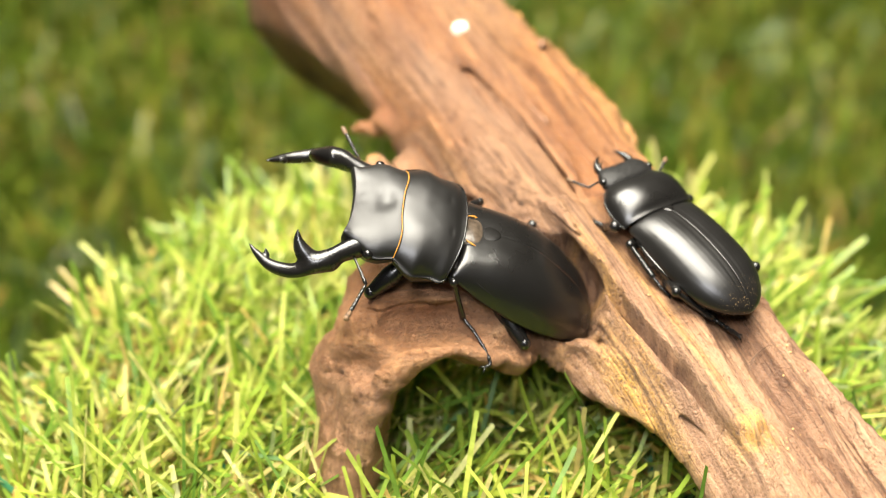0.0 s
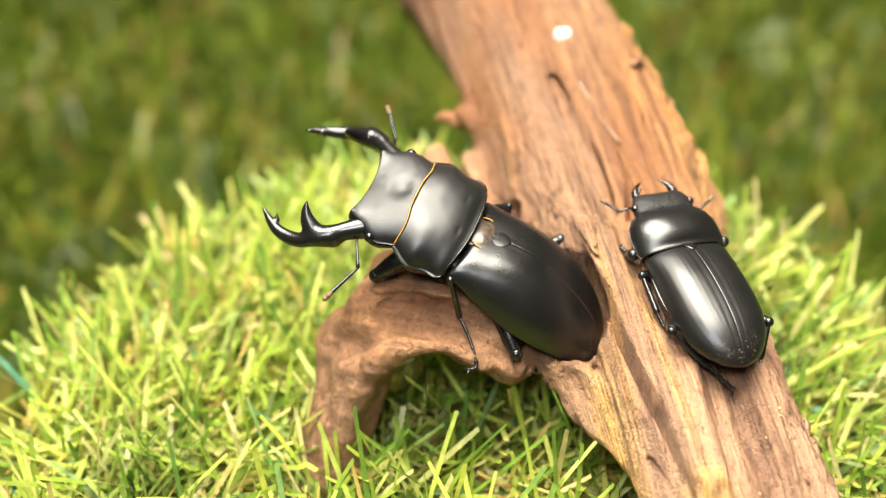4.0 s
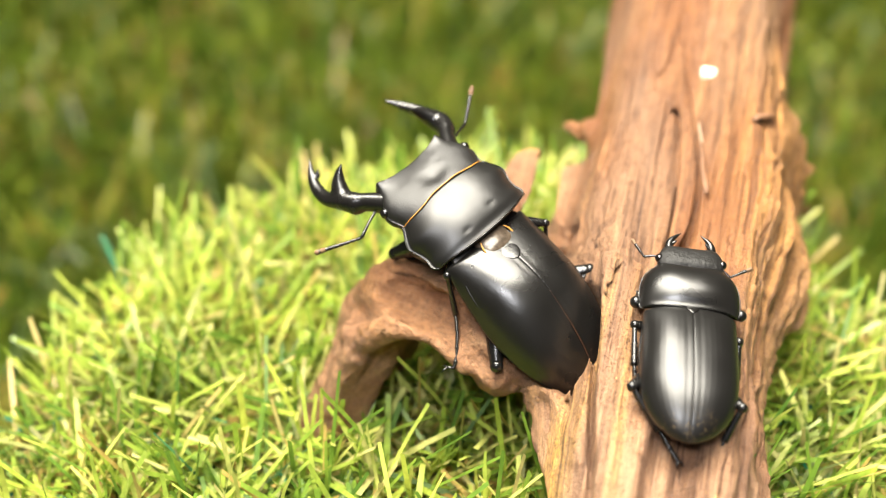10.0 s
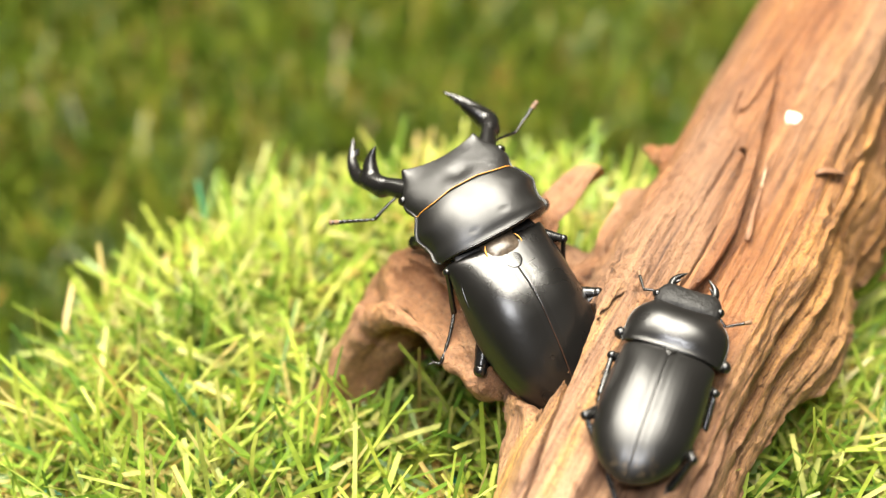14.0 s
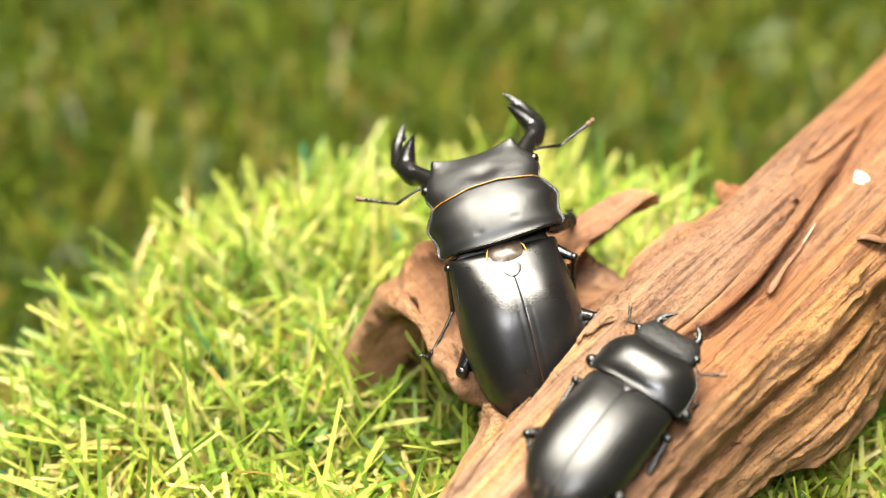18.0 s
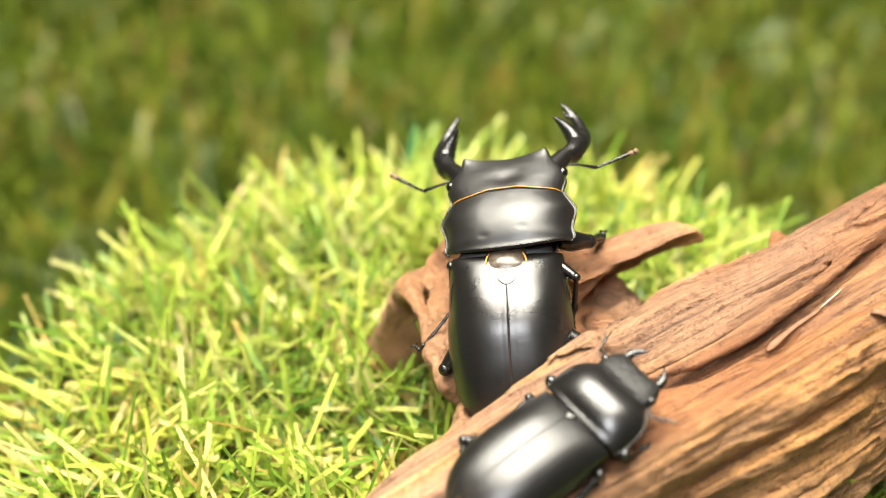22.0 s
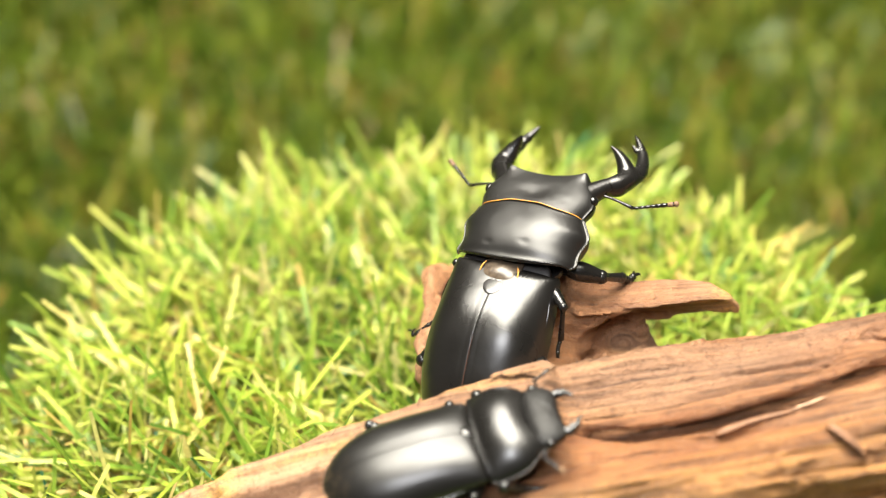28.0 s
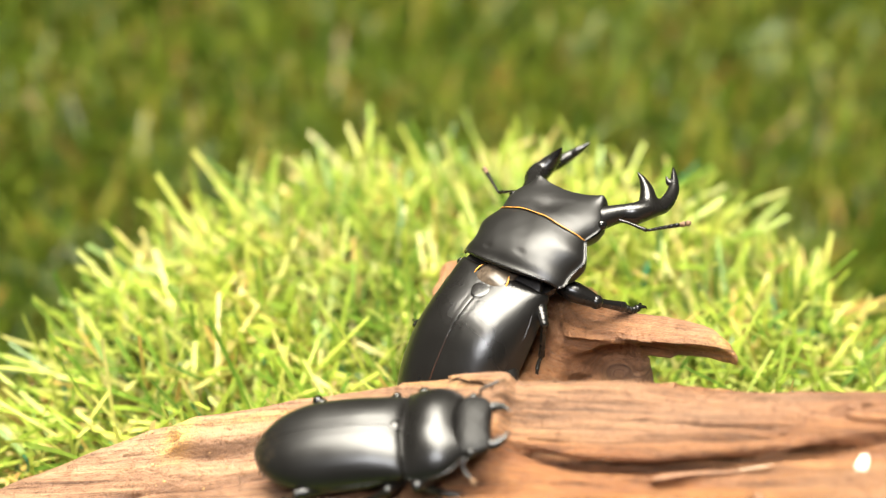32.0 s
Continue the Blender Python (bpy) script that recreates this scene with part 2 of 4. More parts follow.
def loft(rows, n=36, ring=40, er=1.0, ew=1.0):
    """Rows: ahead, half width, height above, depth below, mid height, bend of the edge."""
    s = curve_rows(rows, n)
    th = np.linspace(0, 2 * np.pi, ring, endpoint=False)
    c, d = np.cos(th), np.sin(th)
    rr = np.sign(c) * np.abs(c) ** er
    ww = np.sign(d) * np.abs(d) ** ew
    f = s[:, 0:1] + s[:, 5:6] * rr[None] ** 2
    r = np.maximum(s[:, 1:2], 0.01) * rr[None]
    w = s[:, 4:5] + np.where(d > 0, s[:, 2:3], s[:, 3:4]) * np.abs(ww)[None]
    v = np.stack([f, r, w], -1).reshape(-1, 3)
    faces = grid_faces(n, ring, True)
    a, b = len(v), len(v) + 1
    v = np.vstack([v, v[:ring].mean(0), v[-ring:].mean(0)])
    faces += [(a, j, (j + 1) % ring) for j in range(ring)]
    k = (n - 1) * ring
    faces += [(b, k + (j + 1) % ring, k + j) for j in range(ring)]
    return v, faces


def tube(points, radii, n=24, ring=12, flat=1.0):
    s = curve_rows(np.column_stack([points, radii]), n)
    p, rad = s[:, :3], np.maximum(s[:, 3], 0.02)
    t = np.gradient(p, axis=0)
    t /= np.linalg.norm(t, axis=1)[:, None]
    up = np.array([0.0, 0.0, 1.0]) if abs(t[0, 2]) < 0.9 else np.array([1.0, 0, 0])
    v = []
    th = np.linspace(0, 2 * np.pi, ring, endpoint=False)
    for i in range(n):
        x = np.cross(up, t[i])
        x /= np.linalg.norm(x)
        y = np.cross(t[i], x)
        up = y
        v.append(p[i] + rad[i] * (np.cos(th)[:, None] * x + flat * np.sin(th)[:, None] * y))
    v = np.vstack(v)
    faces = grid_faces(n, ring, True)
    a = len(v)
    v = np.vstack([v, p[0], p[-1]])
    faces += [(a, j, (j + 1) % ring) for j in range(ring)]
    k = (n - 1) * ring
    faces += [(a + 1, k + (j + 1) % ring, k + j) for j in range(ring)]
    return v, faces


def joined(*shapes):
    vs, fs, k = [], [], 0
    for v, f in shapes:
        vs.append(v)
        fs += [tuple(i + k for i in q) for q in f]
        k += len(v)
    return np.vstack(vs), fs


def ball(at, r, squash=(1, 1, 1), n=12, ring=16):
    th = np.linspace(0.02, np.pi - 0.02, n)
    ph = np.linspace(0, 2 * np.pi, ring, endpoint=False)
    v = np.stack([np.outer(np.sin(th), np.cos(ph)), np.outer(np.sin(th), np.sin(ph)), np.outer(np.cos(th), np.ones(ring))], -1)
    return v.reshape(-1, 3) * r * np.asarray(squash) + np.asarray(at), grid_faces(n, ring, True)


# value noise on a lattice, for carving
LATTICE = np.random.RandomState(7).rand(64, 64, 64).astype(np.float32)


def vnoise(x, y, z):
    ix, iy, iz = np.floor(x).astype(int), np.floor(y).astype(int), np.floor(z).astype(int)
    fx, fy, fz = x - ix, y - iy, z - iz
    fx, fy, fz = (f * f * (3 - 2 * f) for f in (fx, fy, fz))
    out = 0
    for a in (0, 1):
        for b in (0, 1):
            for c in (0, 1):
                w = (fx if a else 1 - fx) * (fy if b else 1 - fy) * (fz if c else 1 - fz)
                out = out + w * LATTICE[(ix + a) & 63, (iy + b) & 63, (iz + c) & 63]
    return out * 2 - 1


def smin(a, b, k):
    h = np.clip(0.5 + 0.5 * (b - a) / k, 0, 1)
    return b + (a - b) * h - k * h * (1 - h)


def smax(a, b, k):
    return -smin(-a, -b, k)


def cone(p, a, b, ra, rb, squash=None):
    """Distance to a rounded cone from a to b."""
    a, b = np.asarray(a, np.float32), np.asarray(b, np.float32)
    d = b - a
    q = [p[i] - a[i] for i in range(3)]
    h = np.clip((q[0] * d[0] + q[1] * d[1] + q[2] * d[2]) / float(d @ d), 0, 1)
    return np.sqrt(sum((q[i] - h * d[i]) ** 2 for i in range(3))) - (ra + (rb - ra) * h)


def surface_net(field, origin, step):
    """Quads round the zero level of a grid of distances."""
    nx, ny, nz = field.shape
    neg = field < 0
    corner = [(i, j, k) for i in (0, 1) for j in (0, 1) for k in (0, 1)]
    cut = lambda a, c: a[c[0]:nx - 1 + c[0], c[1]:ny - 1 + c[1], c[2]:nz - 1 + c[2]]
    count = sum(cut(neg, c).astype(np.int8) for c in corner)
    live = (count > 0) & (count < 8)
    idx = np.argwhere(live)
    ids = np.full(live.shape, -1, np.int64)
    ids[live] = np.arange(len(idx))
    val = np.stack([field[idx[:, 0] + c[0], idx[:, 1] + c[1], idx[:, 2] + c[2]] for c in corner], 1)
    acc, num = np.zeros((len(idx), 3)), np.zeros(len(idx))
    for a in range(8):
        for b in range(a + 1, 8):
            ca, cb = np.array(corner[a]), np.array(corner[b])
            if np.abs(ca - cb).sum() != 1:
                continue
            m = (val[:, a] < 0) != (val[:, b] < 0)
            t = val[m, a] / (val[m, a] - val[m, b])
            acc[m] += ca + t[:, None] * (cb - ca)
            num[m] += 1
    verts = np.asarray(origin) + step * (idx + acc / num[:, None])
    quads = []
    for ax in range(3):
        sl0 = [slice(1, n - 1) for n in (nx, ny, nz)]
        sl1 = list(sl0)
        sl0[ax], sl1[ax] = slice(0, (nx, ny, nz)[ax] - 1), slice(1, (nx, ny, nz)[ax])
        a, b = neg[tuple(sl0)], neg[tuple(sl1)]
        e = np.argwhere(a != b)
        first = a[tuple(e.T)]
        lo = np.array([s.start for s in sl0])
        e = e + lo
        o1, o2 = (ax + 1) % 3, (ax + 2) % 3
        d1, d2 = np.eye(3, dtype=int)[o1], np.eye(3, dtype=int)[o2]
        q = np.stack([ids[tuple((e - d1 - d2).T)], ids[tuple((e - d2).T)], ids[tuple(e.T)], ids[tuple((e - d1).T)]], 1)
        q[~first] = q[~first][:, ::-1]
        quads.append(q)
    quads = np.vstack(quads)
    return verts, quads[(quads >= 0).all(1)]


# ---------------------------------------------------------------- room
def box_mesh(name, lo, hi, mat):
    lo, hi = np.array(lo) * 1000.0, np.array(hi) * 1000.0
    v = [[(lo, hi)[i][0], (lo, hi)[j][1], (lo, hi)[k][2]] for i in (0, 1) for j in (0, 1) for k in (0, 1)]
    f = [(0, 1, 3, 2), (4, 6, 7, 5), (0, 4, 5, 1), (2, 3, 7, 6), (0, 2, 6, 4), (1, 5, 7, 3)]
    return mesh_object(name, v, f, mat, smooth=False)


FLOOR_Z = -0.100
ground = box_mesh("ground", (-1.5, -1.5, FLOOR_Z - 0.02), (1.5, 1.5, FLOOR_Z), M_BACKING)
tagged(ground, "green backing of the artificial turf floor", "ground", kind="structure")
for wall_name, lo, hi in (("wall_north", (-1.6, 1.5, -0.1), (1.6, 1.6, 2.3)), ("wall_south", (-1.6, -1.6, -0.1), (1.6, -1.5, 2.3)),
                          ("wall_east", (1.5, -1.5, -0.1), (1.6, 1.5, 2.3)), ("wall_west", (-1.6, -1.5, -0.1), (-1.5, 1.5, 2.3))):
    tagged(box_mesh(wall_name, lo, hi, M_WALL), "plain matt grey studio wall", "wall", kind="structure")
tagged(box_mesh("ceiling", (-1.6, -1.6, 2.3), (1.6, 1.6, 2.4), M_WALL), "plain matt grey studio ceiling", "ceiling", kind="structure")


# ---------------------------------------------------------------- grass
def blades(base, length, width, lean, azim, curl, rs, seg=4):
    """Strips of grass, one island a blade: base points in mm."""
    n = len(base)
    k = np.linspace(0, 1, seg + 1)
    ang = lean[:, None] + curl[:, None] * k[None]                      # from upright
    stepx = np.sin(ang) * (length / seg)[:, None]
    stepz = np.cos(ang) * (length / seg)[:, None]
    out = np.concatenate([np.zeros((n, 1)), np.cumsum(stepx[:, :-1], 1)], 1)
    up = np.concatenate([np.zeros((n, 1)), np.cumsum(stepz[:, :-1], 1)], 1)
    ca, sa = np.cos(azim)[:, None], np.sin(azim)[:, None]
    centre = np.stack([base[:, 0:1] + out * ca, base[:, 1:2] + out * sa, base[:, 2:3] + up], -1)
    twist = rs.uniform(-0.9, 0.9, n)[:, None] + rs.uniform(-0.6, 0.6, n)[:, None] * k[None]
    side = np.stack([-sa * np.cos(twist), ca * np.cos(twist), np.sin(twist)], -1)
    half = (width[:, None] * 0.5 * np.array([0.85, 1.0, 1.0, 0.97, 0.86])[None, :seg + 1])[..., None]
    v = np.stack([centre - side * half, centre + side * half], 2).reshape(-1, 3)
    o = (np.arange(n) * 2 * (seg + 1))[:, None]
    f = np.concatenate([o + np.array([2 * i, 2 * i + 1, 2 * i + 3, 2 * i + 2])[None] for i in range(seg)], 0)
    return v, f


def turf(name, xy, z, size, mat, parent, label, seed, wide=(0.8, 1.6), lean=(0.5, 0.36), curl=(0.15, 0.3)):
    rs = np.random.RandomState(seed)
    n = len(xy)
    base = np.column_stack([xy, np.full(n, z)])
    # tufts: neighbouring blades share a direction
    tuft = vnoise(xy[:, 0] / 5.0 + 9, xy[:, 1] / 5.0 + 3, np.full(n, 0.5)) * 4.0
    azim = tuft + rs.normal(0, 1.3, n)
    length = rs.uniform(size[0], size[1], n) * rs.choice([0.7, 1.0, 1.25], n, p=[0.35, 0.5, 0.15])
    length = length * np.where(np.hypot(xy[:, 0], xy[:, 1]) > 88, 0.71, 1.0) if parent is not None else length
    v, f = blades(base, length, rs.uniform(*wide, n), np.abs(rs.normal(*lean, n)), azim, rs.normal(*curl, n), rs)
    v[:, 2] = np.maximum(v[:, 2], z + 0.3)
    ob = mesh_object(name, v, f, mat, parent, label, smooth=False)
    return tagged(ob, kind="stuff")


def disc_points(n, r, seed):
    rs = np.random.RandomState(seed)
    a, d = rs.uniform(0, 2 * np.pi, n), r * np.sqrt(rs.uniform(0, 1, n))
    return np.column_stack([d * np.cos(a), d * np.sin(a)])


def disc_solid(r, z0, z1, n=96):
    a = np.linspace(0, 2 * np.pi, n, endpoint=False)
    rows = [(r - 1.0, z0), (r, z0 + 0.8), (r, z1 - 0.8), (r - 1.0, z1)]
    v = np.vstack([np.column_stack([q * np.cos(a), q * np.sin(a), np.full(n, z)]) for q, z in rows] + [[[0, 0, z0], [0, 0, z1]]])
    f = [(i * n + j, i * n + (j + 1) % n, (i + 1) * n + (j + 1) % n, (i + 1) * n + j) for i in range(3) for j in range(n)]
    f += [(4 * n, (j + 1) % n, j) for j in range(n)] + [(4 * n + 1, 3 * n + j, 3 * n + (j + 1) % n) for j in range(n)]
    return v, f


# the driftwood's run over the table
GRAIN = np.array([0.474, -0.8805])
ACROSS = np.array([0.8805, 0.474])
MIDDLE = np.array([20.0, 50.0])


def clear_of_wood(xy):
    """Points but for those on which the ends of the driftwood rest."""
    s, u = (xy - MIDDLE) @ GRAIN, (xy - MIDDLE) @ ACROSS
    return xy[~((np.abs(s) > 66) & (u > -15) & (u < 25))]


turntable = mesh_object("turntable", *joined(disc_solid(60, -99.5, -14), disc_solid(100, -14, -3.2)), M_PLATE)
tagged(turntable, "round dark plastic turntable under the turf mat", "turntable")
mat_disc = mesh_object("turf_mat", *disc_solid(104, -3, 0), M_BACKING)
tagged(mat_disc, "round artificial turf mat with yellow-green blades", "turf mat")
turf("grass_blade", clear_of_wood(disc_points(11000, 104, 3)), 0.0, (14, 30), M_GRASS, mat_disc, "straight blunt yellow-green plastic grass blades", 4, (0.75, 1.45), (0.88, 0.36), (0.18, 0.22))
turf("thatch", disc_points(11000, 105, 5), 0.5, (6, 13), M_THATCH, mat_disc, "curled straw-yellow and brown plastic thatch", 6, (0.6, 1.1), (0.7, 0.4), (1.9, 0.9))

rs0 = np.random.RandomState(11)
fx = np.column_stack([rs0.uniform(-380, 380, 52000), rs0.uniform(-60, 560, 52000)])
far_x = np.column_stack([rs0.uniform(-900, 900, 26000), rs0.uniform(-700, 1100, 26000)])
fx = np.vstack([fx, far_x[(np.abs(far_x[:, 0]) > 380) | (far_x[:, 1] < -60) | (far_x[:, 1] > 560)]])
floor_grass = turf("floor_grass", fx, FLOOR_Z * 1000, (12, 32), M_FLOOR_GRASS, None, "deep green artificial grass of the turf floor", 12, (1.2, 2.4))
tagged(floor_grass, category="grass")


# the large beetle's body axes and its wing cases: ahead, half width, dome height, height of the outer edge
TAIL_FRAME = Frame((2.0, 8.6, 57.0), (-0.754, -0.026, 0.656), (3.2, 26.5, 0.9))
ELYTRA = [(3.3, 10.8, 1.0, -2.6), (3.2, 11.4, 2.2, -2.6), (2.2, 11.9, 4.0, -2.8), (-1.4, 12.3, 6.2, -3.0), (-4.5, 12.6, 7.9, -3.2), (-8.5, 12.9, 9.1, -3.1), (-13.0, 13.2, 9.4, -2.9),
          (-18.0, 13.0, 8.5, -2.5), (-23.0, 12.1, 7.1, -2.0), (-27.5, 10.6, 5.6, -1.8), (-31.4, 8.4, 4.1, -2.2), (-34.4, 5.6, 2.4, -3.0), (-36.0, 2.8, 1.1, -3.7), (-36.3, 0.5, 0.2, -4.0)]


# ---------------------------------------------------------------- driftwood
def plank_to_table(s, u):
    return MIDDLE[0] + s * GRAIN[0] + u * ACROSS[0], MIDDLE[1] + s * GRAIN[1] + u * ACROSS[1]


def sigmoid(x):
    return 1 / (1 + np.exp(-np.clip(x, -40, 40)))


def hump(x, at, wide):
    return np.exp(-((x - at) / wide) ** 2)


def between(x, a, b, soft):
    return sigmoid((x - a) / soft) * sigmoid((b - x) / soft)


STUB_AT, STUB_ALONG, STUB_FRONT = (-13.5, 33.0), (-0.45, 0.893), (0.893, 0.45)


def top_line(s):
    return 52 - 0.15 * s - 0.13 * 6 * np.logaddexp(0, (s - 50) / 6)


def grain_space(X, Y, Z, S, U, on_plank):
    """Coordinates that follow the fibres: along, across, and weakly inwards."""
    dx, dy = X - STUB_AT[0], Y - STUB_AT[1]
    ws = sigmoid((Y - 15) / 2.0)
    wl = sigmoid((35 - Z) / 2.0) * sigmoid((-8 - X) / 2.0)
    deep = Z - top_line(S)
    plank = (S, U - deep * (0.1 + 0.9 * sigmoid((U - 16) / 1.5)) + 0.8 * deep * sigmoid((-15 - U) / 1.5), 0.1 * deep)
    cx, cy = np.interp(Z, [2, 27, 40], [-26.5, -24.5, -20]), np.interp(Z, [2, 27, 40], [-19.5, -10, -3])
    leg = (Z, 7 * np.arctan2(X - cx, cy - Y), 0.1 * X)
    cz = np.interp(X, [-19, -7, 2, 10], [40, 42, 38, 33]) - 4
    top = (X, 8 * np.arctan2(Y + 1, Z - cz), 0.1 * Z)
    stub = (dx * STUB_ALONG[0] + dy * STUB_ALONG[1], dx * STUB_FRONT[0] + dy * STUB_FRONT[1] - 0.8 * Z, 0.1 * Z)
    out = []
    for k in range(3):
        arm = top[k] * (1 - ws) + stub[k] * ws
        arm = arm * (1 - wl) + leg[k] * wl
        out.append(plank[k] * on_plank + (arm + 40) * (1 - on_plank))
    return out


def build_driftwood():
    step = np.array([0.9, 0.48, 0.48])
    s1, u1, z1 = np.arange(-124, 130, step[0], np.float32), np.arange(-86, 34, step[1], np.float32), np.arange(-2, 70, step[2], np.float32)
    s, u, z = np.meshgrid(s1, u1, z1, indexing="ij", sparse=True)
    line = top_line(s)
    wave = 1.2 * np.sin(s / 17.0) + 0.5 * np.sin(s / 6.3 + 1)
    top = line + 2.6 * hump(u, -12, 5) * between(s, -6, 46, 4) - 0.8 * between(u, -9, 12, 2.0) * between(s, -40, 10, 8)
    # a long split: the plate beside it stands proud and overhangs a dark crack
    seam = np.interp(s1, [-70, -60, -44, -31, -19, -8, 4.5, 17, 30], [-9, -7.0, -3.4, -0.8, 1.5, 3.2, 2.8, -0.6, -1.4]).astype(np.float32)[:, None, None]
    split = between(s, -62, 19, 2.5)
    top = top - 2.6 * between(u, seam, 30, 0.12) * np.clip((15 - u) / 13, 0, 1) * split
    top = top - 2.2 * hump(u, seam + 0.5, 0.5) * between(s, -54, 17, 2.5)
    top = top - 1.4 * hump(u, 4.2 + 0.16 * (s + 20) + 0.3 * np.sin(s / 4.0), 1.5) * between(s, -44, -6, 2)
    # ridge and trough along the far half
    top = top + 2.0 * hump(u, 13.5 + 0.5 * wave, 2.4) * between(s, -75, -4, 5) - 1.5 * hump(u, 8 + wave, 2.2) * between(s, -70, 6, 4)
    top = top - 1.6 * hump(u, -7 + 0.7 * wave, 1.4) * between(s, -110, -40, 6)
    # the raised strip that breaks off near the end, its crack, and the terraces beside it
    strip_left = -10.9 + 0.118 * (s - 50) + 0.3 * np.sin(s / 5.0)
    strip_right = 0.4 - 0.07 * (s - 88) + 0.25 * np.sin(s / 4.0)
    strip = between(s, 20, 88 + 1.5 * np.sin(u * 1.3), 0.5)
    top = top + 3.0 * between(u, strip_left, 60, 0.10) * (1 - between(u, strip_right, 60, 0.16 + 0.02 * np.maximum(88 - s, 0))) * strip
    top = top - 4.6 * hump(u, strip_left - 0.5, 0.55 + 0.08 * np.sin(s / 3.3)) * between(s, 38, 74, 4)
    top = top - 1.8 * between(u, strip_right, 40, 0.25) * between(s, 46, 200, 6)
    top = top - 2.8 * hump(u, 9.5 + 0.10 * (s - 95) + 0.4 * np.sin(s / 3.0), 0.7) * between(s, 84, 126, 4)
    top = top + 1.2 * between(u, 10.5 + 0.06 * (s - 60), 40, 0.4) * between(s, 60, 130, 8)
    top = top - 1.5 * between(u, -60, -14.3 + 0.35 * np.sin(s / 3.0), 0.3) * between(s, 44, 100, 2)
    # the left shoulder falls away towards the near end
    shoulder = np.interp(s1, [-124, 40, 48, 64, 80, 96, 110, 134], [-60, -40, -20, -13.0, -7.5, -5.0, 0, 10]).astype(np.float32)[:, None, None]
    top = top - 0.95 * np.maximum(shoulder - u, 0)
    start = np.interp(s1, [-124, -30, 0, 40, 60, 134], [-14, -13, -15, -14, -13, -12]).astype(np.float32)[:, None, None]
    roll = np.maximum(start - u, 0)
    # the low lobe on which the beetle's tail end rests
    lobe = between(s, 36, 63, 2.5)
    top = top - (0.085 * roll ** 2 + 0.25 * roll) * (1 - 0.8 * lobe) - 5.5 * between(u, -60, -15.2 + 0.5 * np.sin(s / 2.6), 0.6) * lobe
    left = np.interp(s1, [-124, -70, -50, -42, -34, -15, 20, 40, 50, 60, 75, 95, 134],
                     [-28, -27, -25, -25.5, -25, -23, -25, -26.5, -26.3, -24.0, -18.5, -17, -14]).astype(np.float32)[:, None, None]
    rtop = np.interp(s1, [-124, -70, -50, -5, 8, 60, 77, 95, 134], [13, 13, 17, 20.5, 17, 18.5, 20, 22, 26]).astype(np.float32)[:, None, None]
    rlow = np.interp(s1, [-124, -70, -57, -49, -40, -34, -20, -6, 2, 12, 35, 63, 134], [19, 19.5, 23, 27, 26, 23.5, 26.5, 29, 28, 23.5, 23, 27, 32]).astype(np.float32)[:, None, None]
    low = 23 - 0.00165 * s ** 2
    right = rtop + (rlow - rtop) * np.clip((line - z) / 22, 0, 1.2)
    # split layers along the right flank
    layer = (line - z + 1.6 * np.sin(s / 23.0) + 0.9 * np.sin(s / 9.0 + u / 3.0)) / 6.4
    right = right - 0.7 * (layer - np.floor(layer)) + 0.3
    under = low + 0.012 * (u - 2) ** 2 * between(u, -60, 2, 3) + 1.3 * np.maximum(-13.5 - u, 0) * between(s, -140, -34, 7) + 1.0 * np.maximum(-6 - u, 0) * between(s, 64, 220, 4)
    body = smax(smax((z - top) * 0.85, (under - z) * 0.9, 3.0), smax(left - u, u - right, 3.0), 2.2)
    body = smax(body, np.abs(s - 4) - 126, 4.0) + 0 * u
    spur = cone((s + 0 * u, u + 0 * s, z + 0 * s), (-38, -24.5, 42), (-40.8, -31.5, 41), 3.4, 1.0)
    body = smin(body, spur, 2.5)
    # the arched branch, its leg and the pointed stub
    X, Y = plank_to_table(s, u)
    p = (X, Y, z + 0 * X)
    knots = [((-18.5, 0, 39.8), 7.0), ((-7, -1.5, 42.5), 6.6), ((2, 0, 38.5), 6.6), ((10.5, -0.5, 33.0), 5.0)]
    arch = None
    for (a, ra), (b, rb) in zip(knots[:-1], knots[1:]):
        d = cone(p, a, b, ra, rb)
        arch = d if arch is None else smin(arch, d, 3.0)
    for a, b, ra, rb in (((-20, -1, 38.5), (-26.5, -1, 28.5), 7.0, 6.9), ((-26.5, -1, 28.5), (-28.6, -12.5, 10), 6.6, 5.8), ((-28.6, -12.5, 10), (-29, -20, 0), 5.8, 5.8),
                         ((-18, -2, 36), (-22, -7, 23), 7.0, 5.8), ((-22, -7, 23), (-25.5, -17.5, 3), 5.6, 5.0), ((-21.5, -9.5, 27), (-24.5, -14, 12), 5.0, 4.6),
                         ((-22, 8, 35), (-28, -8, 7), 6.0, 5.0), ((-20, 15, 37), (-25.5, 3, 14), 6.5, 5.0), ((-22, -10.5, 31), (-28, -20, 3), 5.0, 5.0),
                         ((-12, 4, 39.5), (-11, 20, 40.5), 8.5, 9.0), ((-11, 18, 40.5), (-14, 28, 41.5), 9.0, 7.5),
                         ((-4, 18, 35), (14, 22, 36), 7.0, 9.0), ((-2, 8, 33), (20, 12, 34), 7.0, 9.0)):
        arch = smin(arch, cone(p, a, b, ra, rb), 3.0)
    # the lip that runs down from the blunt end, over the opening and into the leg
    lip = [((12, -4.5, 34), 1.5), ((6, -7.2, 37.0), 1.6), ((-3, -9.2, 42.4), 2.0), ((-10, -11.4, 42.0), 2.5), ((-16.5, -12.6, 36), 2.8), ((-19.5, -14.4, 30), 2.9), ((-23.5, -19.3, 15), 2.0)]
